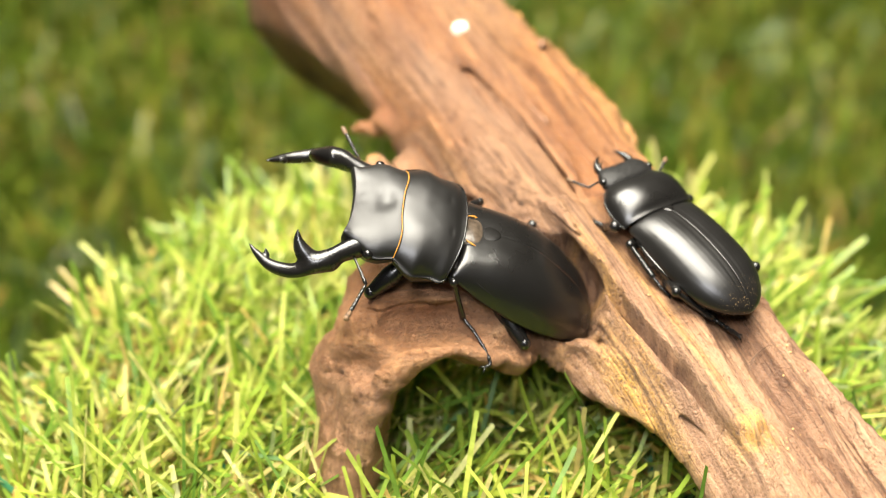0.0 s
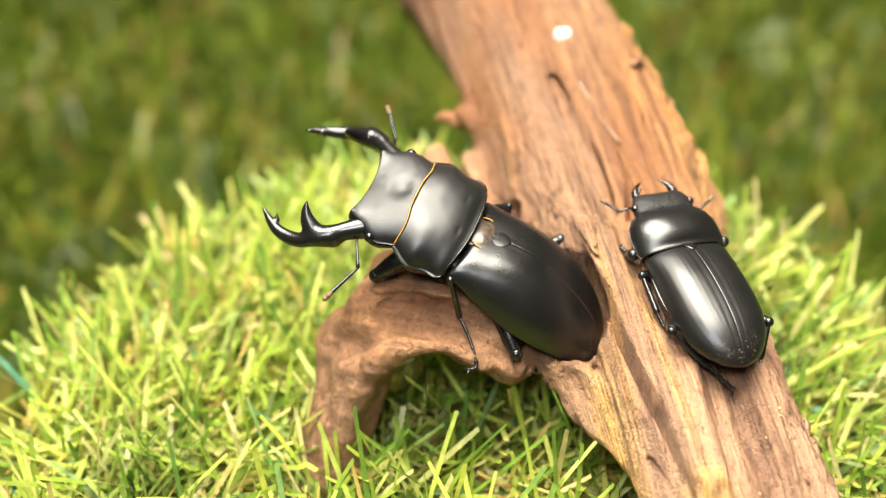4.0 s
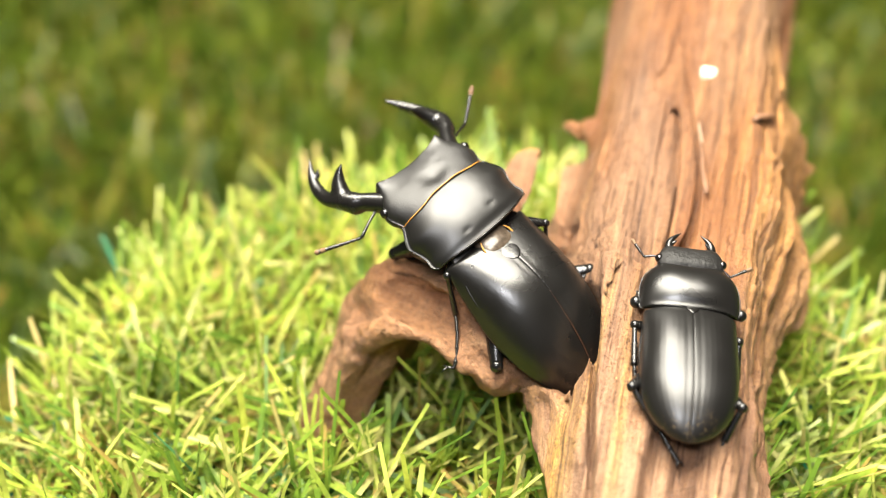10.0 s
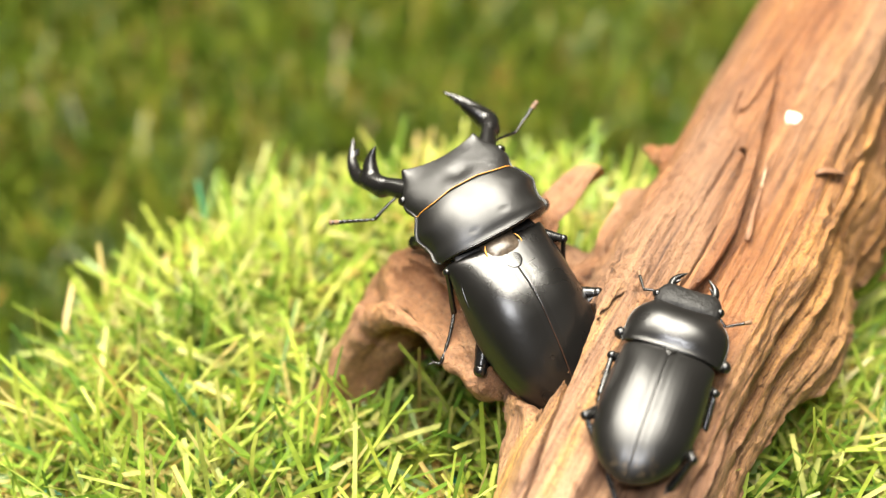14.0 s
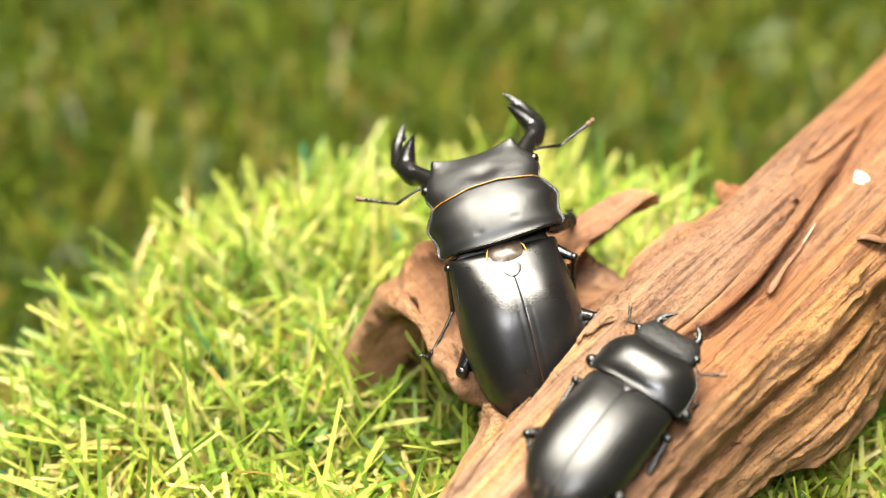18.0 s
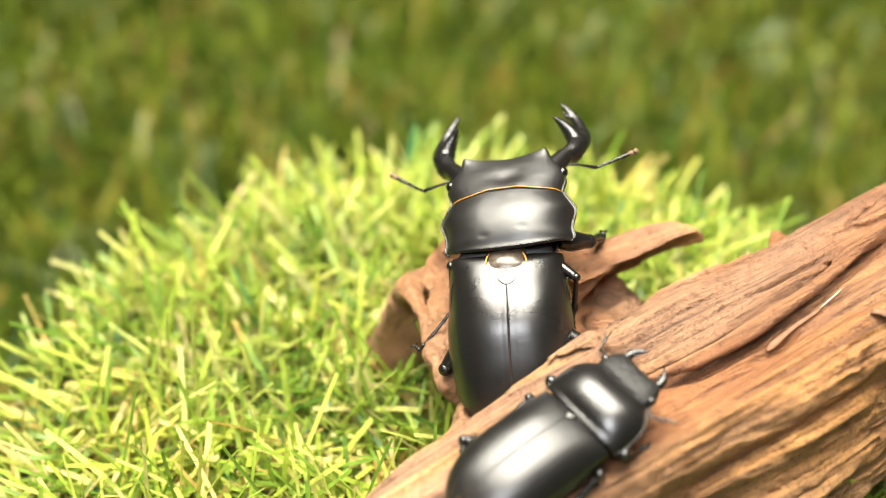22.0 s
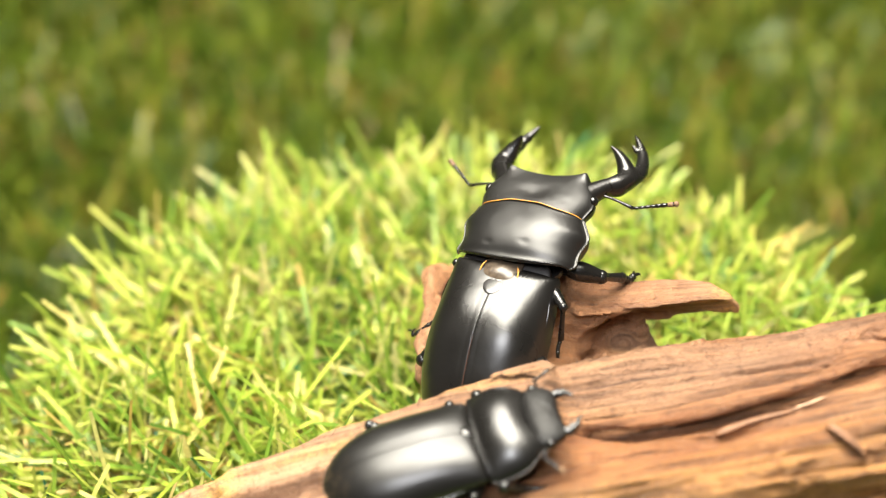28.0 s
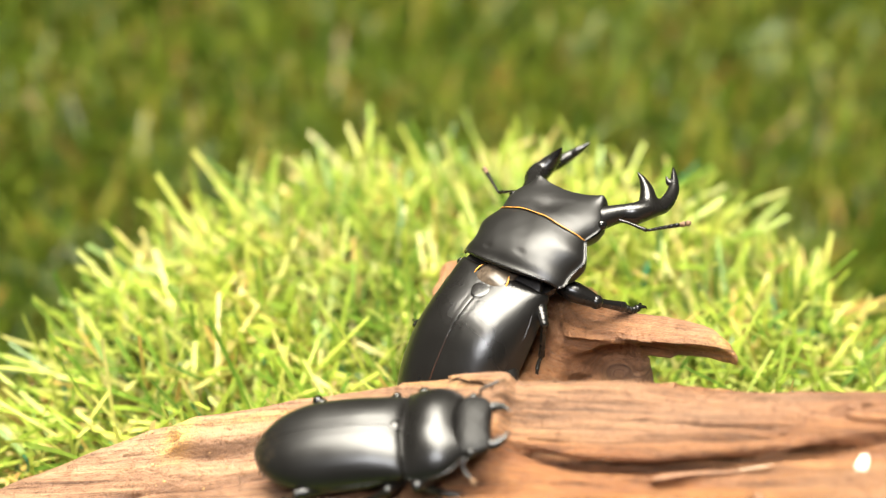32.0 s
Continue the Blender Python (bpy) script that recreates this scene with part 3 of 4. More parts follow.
    for (a, ra), (b, rb) in zip(lip[:-1], lip[1:]):
        arch = smin(arch, cone(p, a, b, ra, rb), 1.6)
    shelf = cone(p, (-14, -6.4, 45.6), (4, -4.2, 45.4), 5.4, 4.5)
    arch = smax(arch, -shelf, 1.4)
    hollow = smin(cone(p, (-9, -26, 24), (-1, -2, 25.0), 11.0, 9.0), cone(p, (-11, -17, 30), (0, -13, 31), 5.0, 5.0), 2.0)
    arch = smax(arch, -hollow, 0.8)
    arch = smax(arch, (z - 50.0) + 0.05 * (Y - 10), 2.0)
    # the stub: a flat-topped wedge that hangs over a scooped pocket and ends in a point
    dx, dy = X - STUB_AT[0], Y - STUB_AT[1]
    a, b = dx * STUB_ALONG[0] + dy * STUB_ALONG[1], dx * STUB_FRONT[0] + dy * STUB_FRONT[1]
    edge = np.interp(a, [-14, 0, 7, 16, 23.8], [7.5, 5.6, 4.2, 3.1, 2.5]).astype(np.float32)
    back = np.interp(a, [-14, 0, 12, 17, 23.8], [-6.5, -5.4, -3.8, -2.7, 1.7]).astype(np.float32)
    roof = np.interp(a, [-14, -4, 0, 7, 16, 20, 23.8], [48.5, 47.4, 47.6, 48.6, 48.8, 48.0, 44.6]).astype(np.float32) - 0.10 * (b - edge)
    keel = np.interp(a, [-14, 0, 10, 17, 23.8], [33, 36.6, 39, 41, 42.2]).astype(np.float32)
    rise = np.clip((z - keel) / (roof - keel), 0, 1.3)
    face = back + 1.6 + (edge - back - 1.6) * rise ** 2.6
    stub = smax(smax(z - roof, (keel - z) * 0.8, 1.0), smax((back - b) * 0.9, (b - face) * 0.75, 0.6), 0.7)
    stub = smax(stub, smax(-14 - a, a - 23.6, 0.5), 0.8)
    arch = smax(arch, a - 3 + 0.25 * (z - 40), 2.0)
    for q, w, rq, rw in (((-5, 40, 36), (-13, 57, 37), 5.5, 6.0), ((-9, 29, 30), (-6, 39, 30.5), 6.0, 6.0), ((2, 46, 36), (-8, 60, 38), 7.0, 7.0)):
        arch = smin(arch, cone(p, q, w, rq, rw), 2.0)
    wood = smin(body, arch, 3.0)
    # the crack runs in under the proud plate
    tunnel = np.sqrt(((u - seam + 0.9) * 0.75) ** 2 + ((z - line + 3.3) * 1.1) ** 2) - 1.9 * between(s, -50, 14, 3.0) + 0.3
    wood = smax(wood, -smax(tunnel, np.abs(s + 18) - 34, 3.0), 0.3)
    # the hollow in which the large beetle's tail lies
    q = [p[k] - TAIL_FRAME.o[k] for k in range(3)]
    tf, tr, tw = (sum(q[k] * TAIL_FRAME.m[i, k] for k in range(3)) for i in range(3))
    rows = np.array(ELYTRA)[::-1]
    half = np.interp(tf, rows[:, 0], rows[:, 1]) * np.clip((tf + 37.0) / 1.2, 0, 1)
    over = np.maximum(tw - np.interp(tf, rows[:, 0], rows[:, 3]) - 1.0, 0)
    socket = smax(np.abs(tr + 0.3 * over + 0.2) - half - 0.3, -tw - 6.0 + 0.25 * np.abs(tr), 1.5)
    socket = smax(smax(socket, over - 10.0, 2.0), smax(-36.7 - tf + 0.75 * over, tf + 4.0, 1.0), 0.8)
    wood = smax(wood, -socket, 0.8)
    # the pocket between stub and plank
    pocket = smin(cone(p, (-2.5, 28.5, 40.8), (-10, 35, 40.0), 3.6, 5.4), cone(p, (-11, 37, 39), (-24, 56, 36), 5.5, 7.0), 1.5)
    pocket = smin(pocket, cone(p, (-7, 33, 41), (0, 36, 42.5), 4.6, 4.0), 1.5)
    wood = smax(wood, -pocket, 0.8)
    # its floor and the rounded wall at its back
    for q, w, rq, rw in (((-13, 27, 31.5), (-11.5, 36.5, 31.0), 5.0, 4.7), ((-18, 28, 38), (-17, 33.2, 35), 3.4, 2.6), ((-17, 33.2, 35), (-14.5, 36.0, 32.5), 2.6, 3.0)):
        wood = smin(wood, cone(p, q, w, rq, rw), 1.2)
    wood = smax(wood, -cone(p, (-1.5, 28.5, 41.0), (-12.0, 31.5, 39.0), 3.0, 4.4), 0.5)
    wood = smin(wood, stub, 1.2)
    # carved grain: long shallow waves, sharp cracks and split layers
    near = np.abs(wood) < 4.0
    i = np.argwhere(near)
    S, Uu, Z = s1[i[:, 0]], u1[i[:, 1]], z1[i[:, 2]]
    gap = body - smin(arch, stub, 1.0)
    on_plank = sigmoid(-gap[near] / 1.5)
    XX, YY = plank_to_table(S, Uu)
    g1, g2, g3 = grain_space(XX, YY, Z, S, Uu, on_plank)
    wob = 1.1 * vnoise(g1 / 55, g2 / 18, g3) + 0.22 * vnoise(g1 / 15 + 7, g2 / 8, g3)
    q2 = g2 + wob
    side = sigmoid((Uu - 17) / 1.2)
    long_wave = vnoise(g1 / 120 + 3, q2 / 3.8, g3)
    layers = vnoise(g1 / 75 + 23, q2 / 5.0, g3) * 2.6
    frac = layers - np.floor(layers)
    layers = np.floor(layers) + np.clip((frac - 0.42) / 0.16, 0, 1)
    fine = np.abs(vnoise(g1 / 90 + 11, q2 / 1.5, g3))
    crack = np.clip(0.07 - np.abs(vnoise(g1 / 100 + 31, q2 / 5.0, g3)), 0, 1) / 0.07
    crack = crack * np.clip(vnoise(g1 / 24 + 2, q2 / 6, g3) * 2.5 + 0.3, 0, 1)
    lump = vnoise(XX / 15 + 5, YY / 15, Z / 15)
    knob = vnoise(XX / 6 + 25, YY / 6, Z / 6)
    chips = np.clip(vnoise(S / 8 + 51, Uu / 4.0, Z / 3.2) - 0.15, 0, 1) * side
    rough = vnoise(XX / 2.2 + 17, YY / 2.2, Z / 2.2)
    broken = np.abs(vnoise(XX / 5.5 + 41, YY / 5.5, Z / 5.5)) - 0.25
    left_rough = hump(Uu, -18, 3.5) * between(S, 45, 95, 4)
    torn = vnoise(g1 / 13 + 61, q2 / 2.0, g3)
    fibre = vnoise(g1 / 5 + 71, q2 / 0.9, g3)
    flaky = vnoise(g1 / 26 + 81, q2 / 4.2, g3) * 2.2
    frac = flaky - np.floor(flaky)
    flaky = np.floor(flaky) + np.clip((frac - 0.40) / 0.14, 0, 1)
    worn = 0.45 + 0.55 * np.clip(vnoise(g1 / 40 + 91, q2 / 9, g3) * 2 + 0.5, 0, 1)
    carve = on_plank * (worn * (0.40 * torn + 0.22 * fibre + 0.42 * flaky) + 0.4 * long_wave + 0.2 * layers + 0.5 * (fine - 0.27) - 1.6 * crack - 2.2 * chips + side * (0.6 * rough + 0.55 * layers) + 0.7 * left_rough * rough)
    carve = carve + (1 - on_plank) * (0.35 * long_wave + 0.35 * (fine - 0.27) - 0.8 * crack + (0.34 * rough + 0.28 * knob - 0.45 * broken) * (1 - 0.85 * sigmoid((YY - 21) / 2.5))) + 0.5 * lump
    wood[near] -= carve.astype(np.float32)
    v, f = surface_net(wood, (s1[0], u1[0], z1[0]), step)
    k = np.clip(np.rint((v - [s1[0], u1[0], z1[0]]) / step).astype(int), 0, np.array(wood.shape) - 1)
    x, y = plank_to_table(v[:, 0], v[:, 1])
    plank_share = sigmoid(-gap[k[:, 0], k[:, 1], k[:, 2]] / 1.5)
    grain = np.column_stack(grain_space(x, y, v[:, 2], v[:, 0], v[:, 1], plank_share))
    # places where the skin is gone and yellow fibres show
    S, Uu, Z = v.T
    bare = 1.2 * hump(Uu, -16.5, 3.0) * between(S, 52, 84, 3) + 0.9 * hump(Uu, -11.5 - 0.05 * (S - 40), 1.0) * between(S, 28, 62, 4)
    bare = bare + 1.1 * between(S, 84, 90.5, 0.8) * between(Uu, -8, 1.5, 0.8) + 0.6 * hump(Uu, -3 - 0.05 * (90 - S), 1.3) * between(S, 40, 86, 5) + 0.4 * hump(Uu, -6, 0.8) * between(S, 30, 80, 5)
    bare = bare + 0.45 * sigmoid((Uu - 16) / 1.0) * between(S, -70, 30, 6) + 0.2 * between(Uu, 6, 16, 2) * between(S, -90, -10, 6)
    bare = bare + 1.0 * np.exp(-((x + 22.5) ** 2 + (y - 51) ** 2) / 14.0) + 0.5 * hump(Uu, -24, 2.0) * between(S, 24, 46, 3)
    return np.column_stack([x, y, np.maximum(Z, 0.0)]), f, grain / 1000.0, np.clip(bare, 0, 1.2), (1 - plank_share) * (1 - 0.8 * sigmoid((y - 23) / 2.5))


WOOD_AT = (20, 40, 0)
wood_v, wood_f, wood_grain, wood_bare, wood_limb = build_driftwood()
driftwood = mesh_object("driftwood", wood_v, wood_f, M_WOOD, base=WOOD_AT)
driftwood.location = Vector(np.array(WOOD_AT) / 1000.0)
driftwood.data.attributes.new("grain", "FLOAT_VECTOR", "POINT").data.foreach_set("vector", wood_grain.astype(np.float32).ravel())
driftwood.data.attributes.new("bare", "FLOAT", "POINT").data.foreach_set("value", wood_bare.astype(np.float32))
driftwood.data.attributes.new("limb", "FLOAT", "POINT").data.foreach_set("value", wood_limb.astype(np.float32))
tagged(driftwood, "weathered orange-brown driftwood with an arched branch on the turf", "driftwood")


def wood_top(x, y):
    """Height of the wood over a place on the turntable."""
    d = (wood_v[:, 0] - x) ** 2 + (wood_v[:, 1] - y) ** 2
    near = wood_v[d < 1.2 ** 2]
    return float(near[:, 2].max()) if len(near) else 0.0


def flake(name, at, turn, size, mat, label, lift=0.5):
    rs = np.random.RandomState(len(name))
    a = np.linspace(0, 2 * np.pi, 14, endpoint=False)
    r = 1 + rs.uniform(-0.25, 0.25, 14)
    x, y = size[0] * r * np.cos(a), size[1] * r * np.sin(a)
    c, s = math.cos(radians(turn)), math.sin(radians(turn))
    z = wood_top(*at) + lift
    top = np.column_stack([at[0] + 0.85 * (c * x - s * y), at[1] + 0.85 * (s * x + c * y), np.full(14, z + size[2])])
    bot = np.column_stack([at[0] + c * x - s * y, at[1] + s * x + c * y, np.full(14, z - 2.0)])
    v = np.vstack([bot, top, [[at[0], at[1], z + size[2] * 1.2]]])
    f = [(j, (j + 1) % 14, 14 + (j + 1) % 14, 14 + j) for j in range(14)] + [(28, 14 + j, 14 + (j + 1) % 14) for j in range(14)]
    return mesh_object(name, v, f, mat, driftwood, label, base=WOOD_AT)


flake("pale_chip", (-0.9, 92.2), 20, (2.4, 1.25, 0.5), M_PALE, "small white chip on the wood")


def splinter(points, radii, mat, label):
    pts = [(x, y, wood_top(x, y) + dz) for x, y, dz in points]
    v, f = tube(pts, radii, 20, 8, 0.5)
    return mesh_object("splinter", v, f, mat, driftwood, label, base=WOOD_AT)


splinter([(8.5, 75, -0.7), (11.4, 71.7, -0.25), (15.5, 66.2, 0.0), (19.2, 62.0, 0.25), (20.3, 60.5, -0.1)], [0.2, 0.5, 0.6, 0.85, 0.4], M_TAN, "curled brown sliver of wood")
splinter([(6.2, 78.0, 0.1), (8.6, 75.2, 0.35), (10.6, 72.8, 0.3)], [0.08, 0.22, 0.06], M_SLIVER, "thin pale sliver of bare wood")
splinter([(20.6, 88.5, -0.1), (19.8, 85.5, 0.5), (19.0, 82.0, 0.6), (18.7, 80.6, 0.1)], [0.4, 1.1, 1.0, 0.5], M_TAN, "short broken flake on the ridge")
splinter([(60.0, -9.5, 0.2), (62.0, -7.2, 0.5), (64.0, -6.4, 0.4)], [0.1, 0.16, 0.06], M_DARK, "tiny dark splinter on the raised strip")


# crumbs of wood dust that lie on the thin end of the plank
crumb_rs = np.random.RandomState(23)
for _ in range(26):
    along, across = crumb_rs.uniform(48, 98), crumb_rs.uniform(-8, 17)
    cx, cy = plank_to_table(along, across)
    size = crumb_rs.uniform(0.16, 0.36)
    v, f = ball((cx, cy, wood_top(cx, cy) + 0.1), size, (1.0, crumb_rs.uniform(0.6, 1.4), 0.8), 5, 6)
    mesh_object("crumb", v, f, M_CRUMB, driftwood, "tiny tan crumb of wood", base=WOOD_AT)


# ---------------------------------------------------------------- beetles
def elytron(frame_of, rows, sgn, n=56, m=40, power=2.4, dome=0.6, thick=0.9, striae=0, gap=0.04, margin=0.985):
    """One wing case. Rows: ahead, half width, dome height, height of the outer edge."""
    s = curve_rows(rows, n)
    b = np.linspace(0, 1, m) ** 1.5
    b = 0.6 * b + 0.4 * (1 - (1 - b) ** 2)
    r = gap + np.maximum(s[:, 1:2] - gap, 0.02) * b[None]
    flat = np.minimum(b / margin, 1.0)
    w = s[:, 3:4] + s[:, 2:3] * (1 - flat[None] ** power) ** dome + 0.05 * np.exp(-((b[None] - 1) / 0.02) ** 2)
    w = w - 0.06 * np.exp(-(r / 0.15) ** 2) - 0.03 * np.exp(-((r - 1.3) / 0.3) ** 2)
    if striae:
        fade = np.clip(np.minimum(s[:, 0:1] - s[-1, 0], s[0, 0] - s[:, 0:1]) / 4.0, 0, 1)
        w = w + 0.006 * fade * np.cos(b[None] * striae * 2 * np.pi) * (b[None] > 0.12)
    f = s[:, 0:1] + 0 * b[None]
    top = np.stack([f, sgn * r, w], -1)
    low = np.stack([f, sgn * r, np.maximum(w - thick, s[:, 3:4] - 0.35)], -1)
    v = frame_of(np.vstack([top.reshape(-1, 3), low.reshape(-1, 3)]))
    faces = []
    k = n * m
    for q in grid_faces(n, m):
        faces.append(q if sgn < 0 else q[::-1])
        faces.append(tuple(i + k for i in (q[::-1] if sgn < 0 else q)))
    rim = [i * m for i in range(n)] + [(n - 1) * m + j for j in range(1, m)] + [i * m + m - 1 for i in range(n - 2, -1, -1)] + [j for j in range(m - 2, 0, -1)]
    for i, j in zip(rim, rim[1:] + rim[:1]):
        faces.append((i, j, j + k, i + k) if sgn > 0 else (j, i, i + k, j + k))
    return v, faces


def ease(x, xs, ys):
    """Smooth curve through a few stops."""
    k = np.linspace(-0.2, 1.2, 281)
    y = np.interp(k, xs, ys)
    g = np.exp(-(np.arange(-24, 25) / 12.0) ** 2)
    y = np.convolve(np.pad(y, 24, mode="edge"), g / g.sum(), "valid")
    return np.interp(x, k, y)


def shield(frame_of, n, m, shape):
    """A closed shell: shape(k, j) gives ahead, right, top and underside for k 0..1 and j -1..1."""
    k, j = np.meshgrid(np.linspace(0, 1, n), np.sin(np.linspace(-np.pi / 2, np.pi / 2, m)), indexing="ij")
    f, r, w, low = shape(k, j)
    top, under = np.stack([f, r, w], -1), np.stack([f, r, low], -1)
    # the front and back edges turn over a little
    first, last = top[:1].copy(), top[-1:].copy()
    first[..., 0] -= 0.25
    last[..., 0] += 0.25
    first[..., 2] = first[..., 2] * 0.6 + low[:1] * 0.4
    last[..., 2] = last[..., 2] * 0.55 + low[-1:] * 0.45
    rows = np.concatenate([first, top, last], 0)
    n2 = n + 2
    v = frame_of(np.vstack([rows.reshape(-1, 3), under.reshape(-1, 3)]))
    a = n2 * m
    faces = [q[::-1] for q in grid_faces(n2, m)] + [tuple(x + a for x in q) for q in grid_faces(n, m)]
    for c in range(m - 1):
        faces.append((c, c + 1, a + c + 1, a + c)[::-1])
        faces.append(((n2 - 1) * m + c, (n2 - 1) * m + c + 1, a + (n - 1) * m + c + 1, a + (n - 1) * m + c))
    return v, [tuple(int(x) for x in q) for q in faces], rows


def leg(thing, base, label, name, hip, knee, ankle, toes, thick):
    """Femur, tibia and tarsus with claws; points in mm on the turntable."""
    hip, knee, ankle = (np.asarray(q, float) for q in (hip, knee, ankle))
    toes = [np.asarray(q, float) for q in toes]
    femur = mesh_object(name, *joined(tube([hip, hip * 0.55 + knee * 0.45, knee], [0.8 * thick, 1.15 * thick, 0.75 * thick], 14, 12),
                                      ball(knee, 0.82 * thick)), M_LEG, thing, label, base=base)
    d = ankle - knee
    side = np.cross(d, [0, 0, 1.0])
    side = side / (np.linalg.norm(side) + 1e-6)
    spikes = [tube([knee + d * k, knee + d * (k + 0.04) + side * thick * 0.75], [0.28 * thick, 0.03], 4, 6) for k in (0.45, 0.62, 0.8, 0.93)]
    spikes += [tube([knee + d * k, knee + d * (k + 0.04) - side * thick * 0.6], [0.22 * thick, 0.03], 4, 6) for k in (0.55, 0.93)]
    mesh_object("tibia", *joined(tube([knee, knee + d * 0.5, ankle], [0.45 * thick, 0.5 * thick, 0.62 * thick], 14, 10)), M_LEG, femur, base=base)
    for v, f in spikes:
        mesh_object("spine", v, f, M_LEG, femur, base=base)
    path = [ankle] + toes
    beads = [tube(path, [0.32 * thick] * len(path), 22, 8)]
    dense = curve_rows(path, 6)
    for q in dense[1:-1]:
        beads.append(ball(q, 0.44 * thick, n=7, ring=8))
    tip, back = path[-1], path[-2]
    go = (tip - back) / (np.linalg.norm(tip - back) + 1e-6)
    out = np.cross(go, [0, 0, 1.0])
    for k in (-1, 1):
        beads.append(tube([tip, tip + go * 0.8 + out * 0.7 * k, tip + go * 1.3 + out * 0.9 * k - np.array([0, 0, 0.7])], [0.22 * thick, 0.16 * thick, 0.03], 8, 6))
    mesh_object("tarsus", *joined(*beads), M_LEG, femur, base=base)
    return femur


def antenna(thing, base, root, elbow, tip, thick, label):
    """Keyed parts turn about their own root: built round it."""
    root, elbow, tip = (np.asarray(q, float) for q in (root, elbow, tip))
    shapes = [tube([root, (root + elbow) / 2 + np.array([0, 0, 0.3]), elbow], [0.45 * thick, 0.4 * thick, 0.55 * thick], 12, 8)]
    line = [elbow + (tip - elbow) * k for k in np.linspace(0, 1, 9)]
    beads = [elbow + (tip - elbow) * k for k in np.linspace(0, 1, 17)]
    shapes.append(tube(beads, [(0.36 + 0.02 * i + (0.08 if i % 2 else -0.06)) * thick for i in range(17)], 50, 8))
    ob = mesh_object("antenna", *joined(*shapes), M_LEG, thing, label, base=root)
    ob.location = Vector((root - np.asarray(base)) / 1000.0)
    mesh_object("club", *joined(ball(line[-3] * 0.5 + line[-2] * 0.5, 0.72 * thick, n=8, ring=10), ball(line[-2], 0.8 * thick, n=8, ring=10), ball(tip - (tip - elbow) * 0.03, 0.85 * thick, n=8, ring=10)),
                M_CLUB, ob, "dull brown club of the antenna", base=root)
    return ob


def mandible(frame_of, sgn):
    """Curved jaw with its inner tooth and small denticle, carved as one body."""
    step = 0.28
    a = [np.arange(lo, hi, step, np.float32) for lo, hi in ((15, 43), (5, 19.5), (-6, 8))]
    p = np.meshgrid(*a, indexing="ij", sparse=True)
    p = [p[0] + 0 * p[1] + 0 * p[2], p[1] + 0 * p[0] + 0 * p[2], p[2] + 0 * p[0] + 0 * p[1]]
    path = curve_rows([(18.5, 9.6, 2.6, 2.5), (22.0, 12.0, 1.9, 1.9), (25.8, 14.5, 0.3, 1.6), (30.5, 15.8, -1.5, 1.6), (35.5, 15.0, -1.8, 1.3), (39.0, 13.0, -0.9, 0.75), (41.0, 11.4, 0.1, 0.1)], 30)
    d = None
    for q, w in zip(path[:-1], path[1:]):
        e = cone(p, q[:3], w[:3], q[3], w[3])
        d = e if d is None else np.minimum(d, e)
    tooth = curve_rows([(24.0, 13.6, 0.4, 2.1), (27.2, 13.9, 0.0, 2.1), (29.6, 13.0, 1.4, 1.7), (31.0, 11.6, 3.4, 0.95), (31.4, 10.1, 5.4, 0.08)], 20)
    e = None
    for q, w in zip(tooth[:-1], tooth[1:]):
        c = cone(p, q[:3], w[:3], q[3], w[3])
        e = c if e is None else np.minimum(e, c)
    d = smin(d, e, 1.4)
    d = smin(d, cone(p, (37.0, 13.0, -0.9), (37.4, 12.2, 0.3), 0.7, 0.12), 0.4)
    v, f = surface_net(d, [q[0] for q in a], step)
    bow = np.exp(-((v[:, 0] - 27) / 5.0) ** 2)      # the two jaws are not quite alike
    v[:, 1] += (1.0 if sgn > 0 else 0.3) * bow
    v[:, 2] += (0.6 if sgn > 0 else 1.2) * bow
    v[:, 1] *= sgn
    return frame_of(v), f if sgn > 0 else f[:, ::-1]


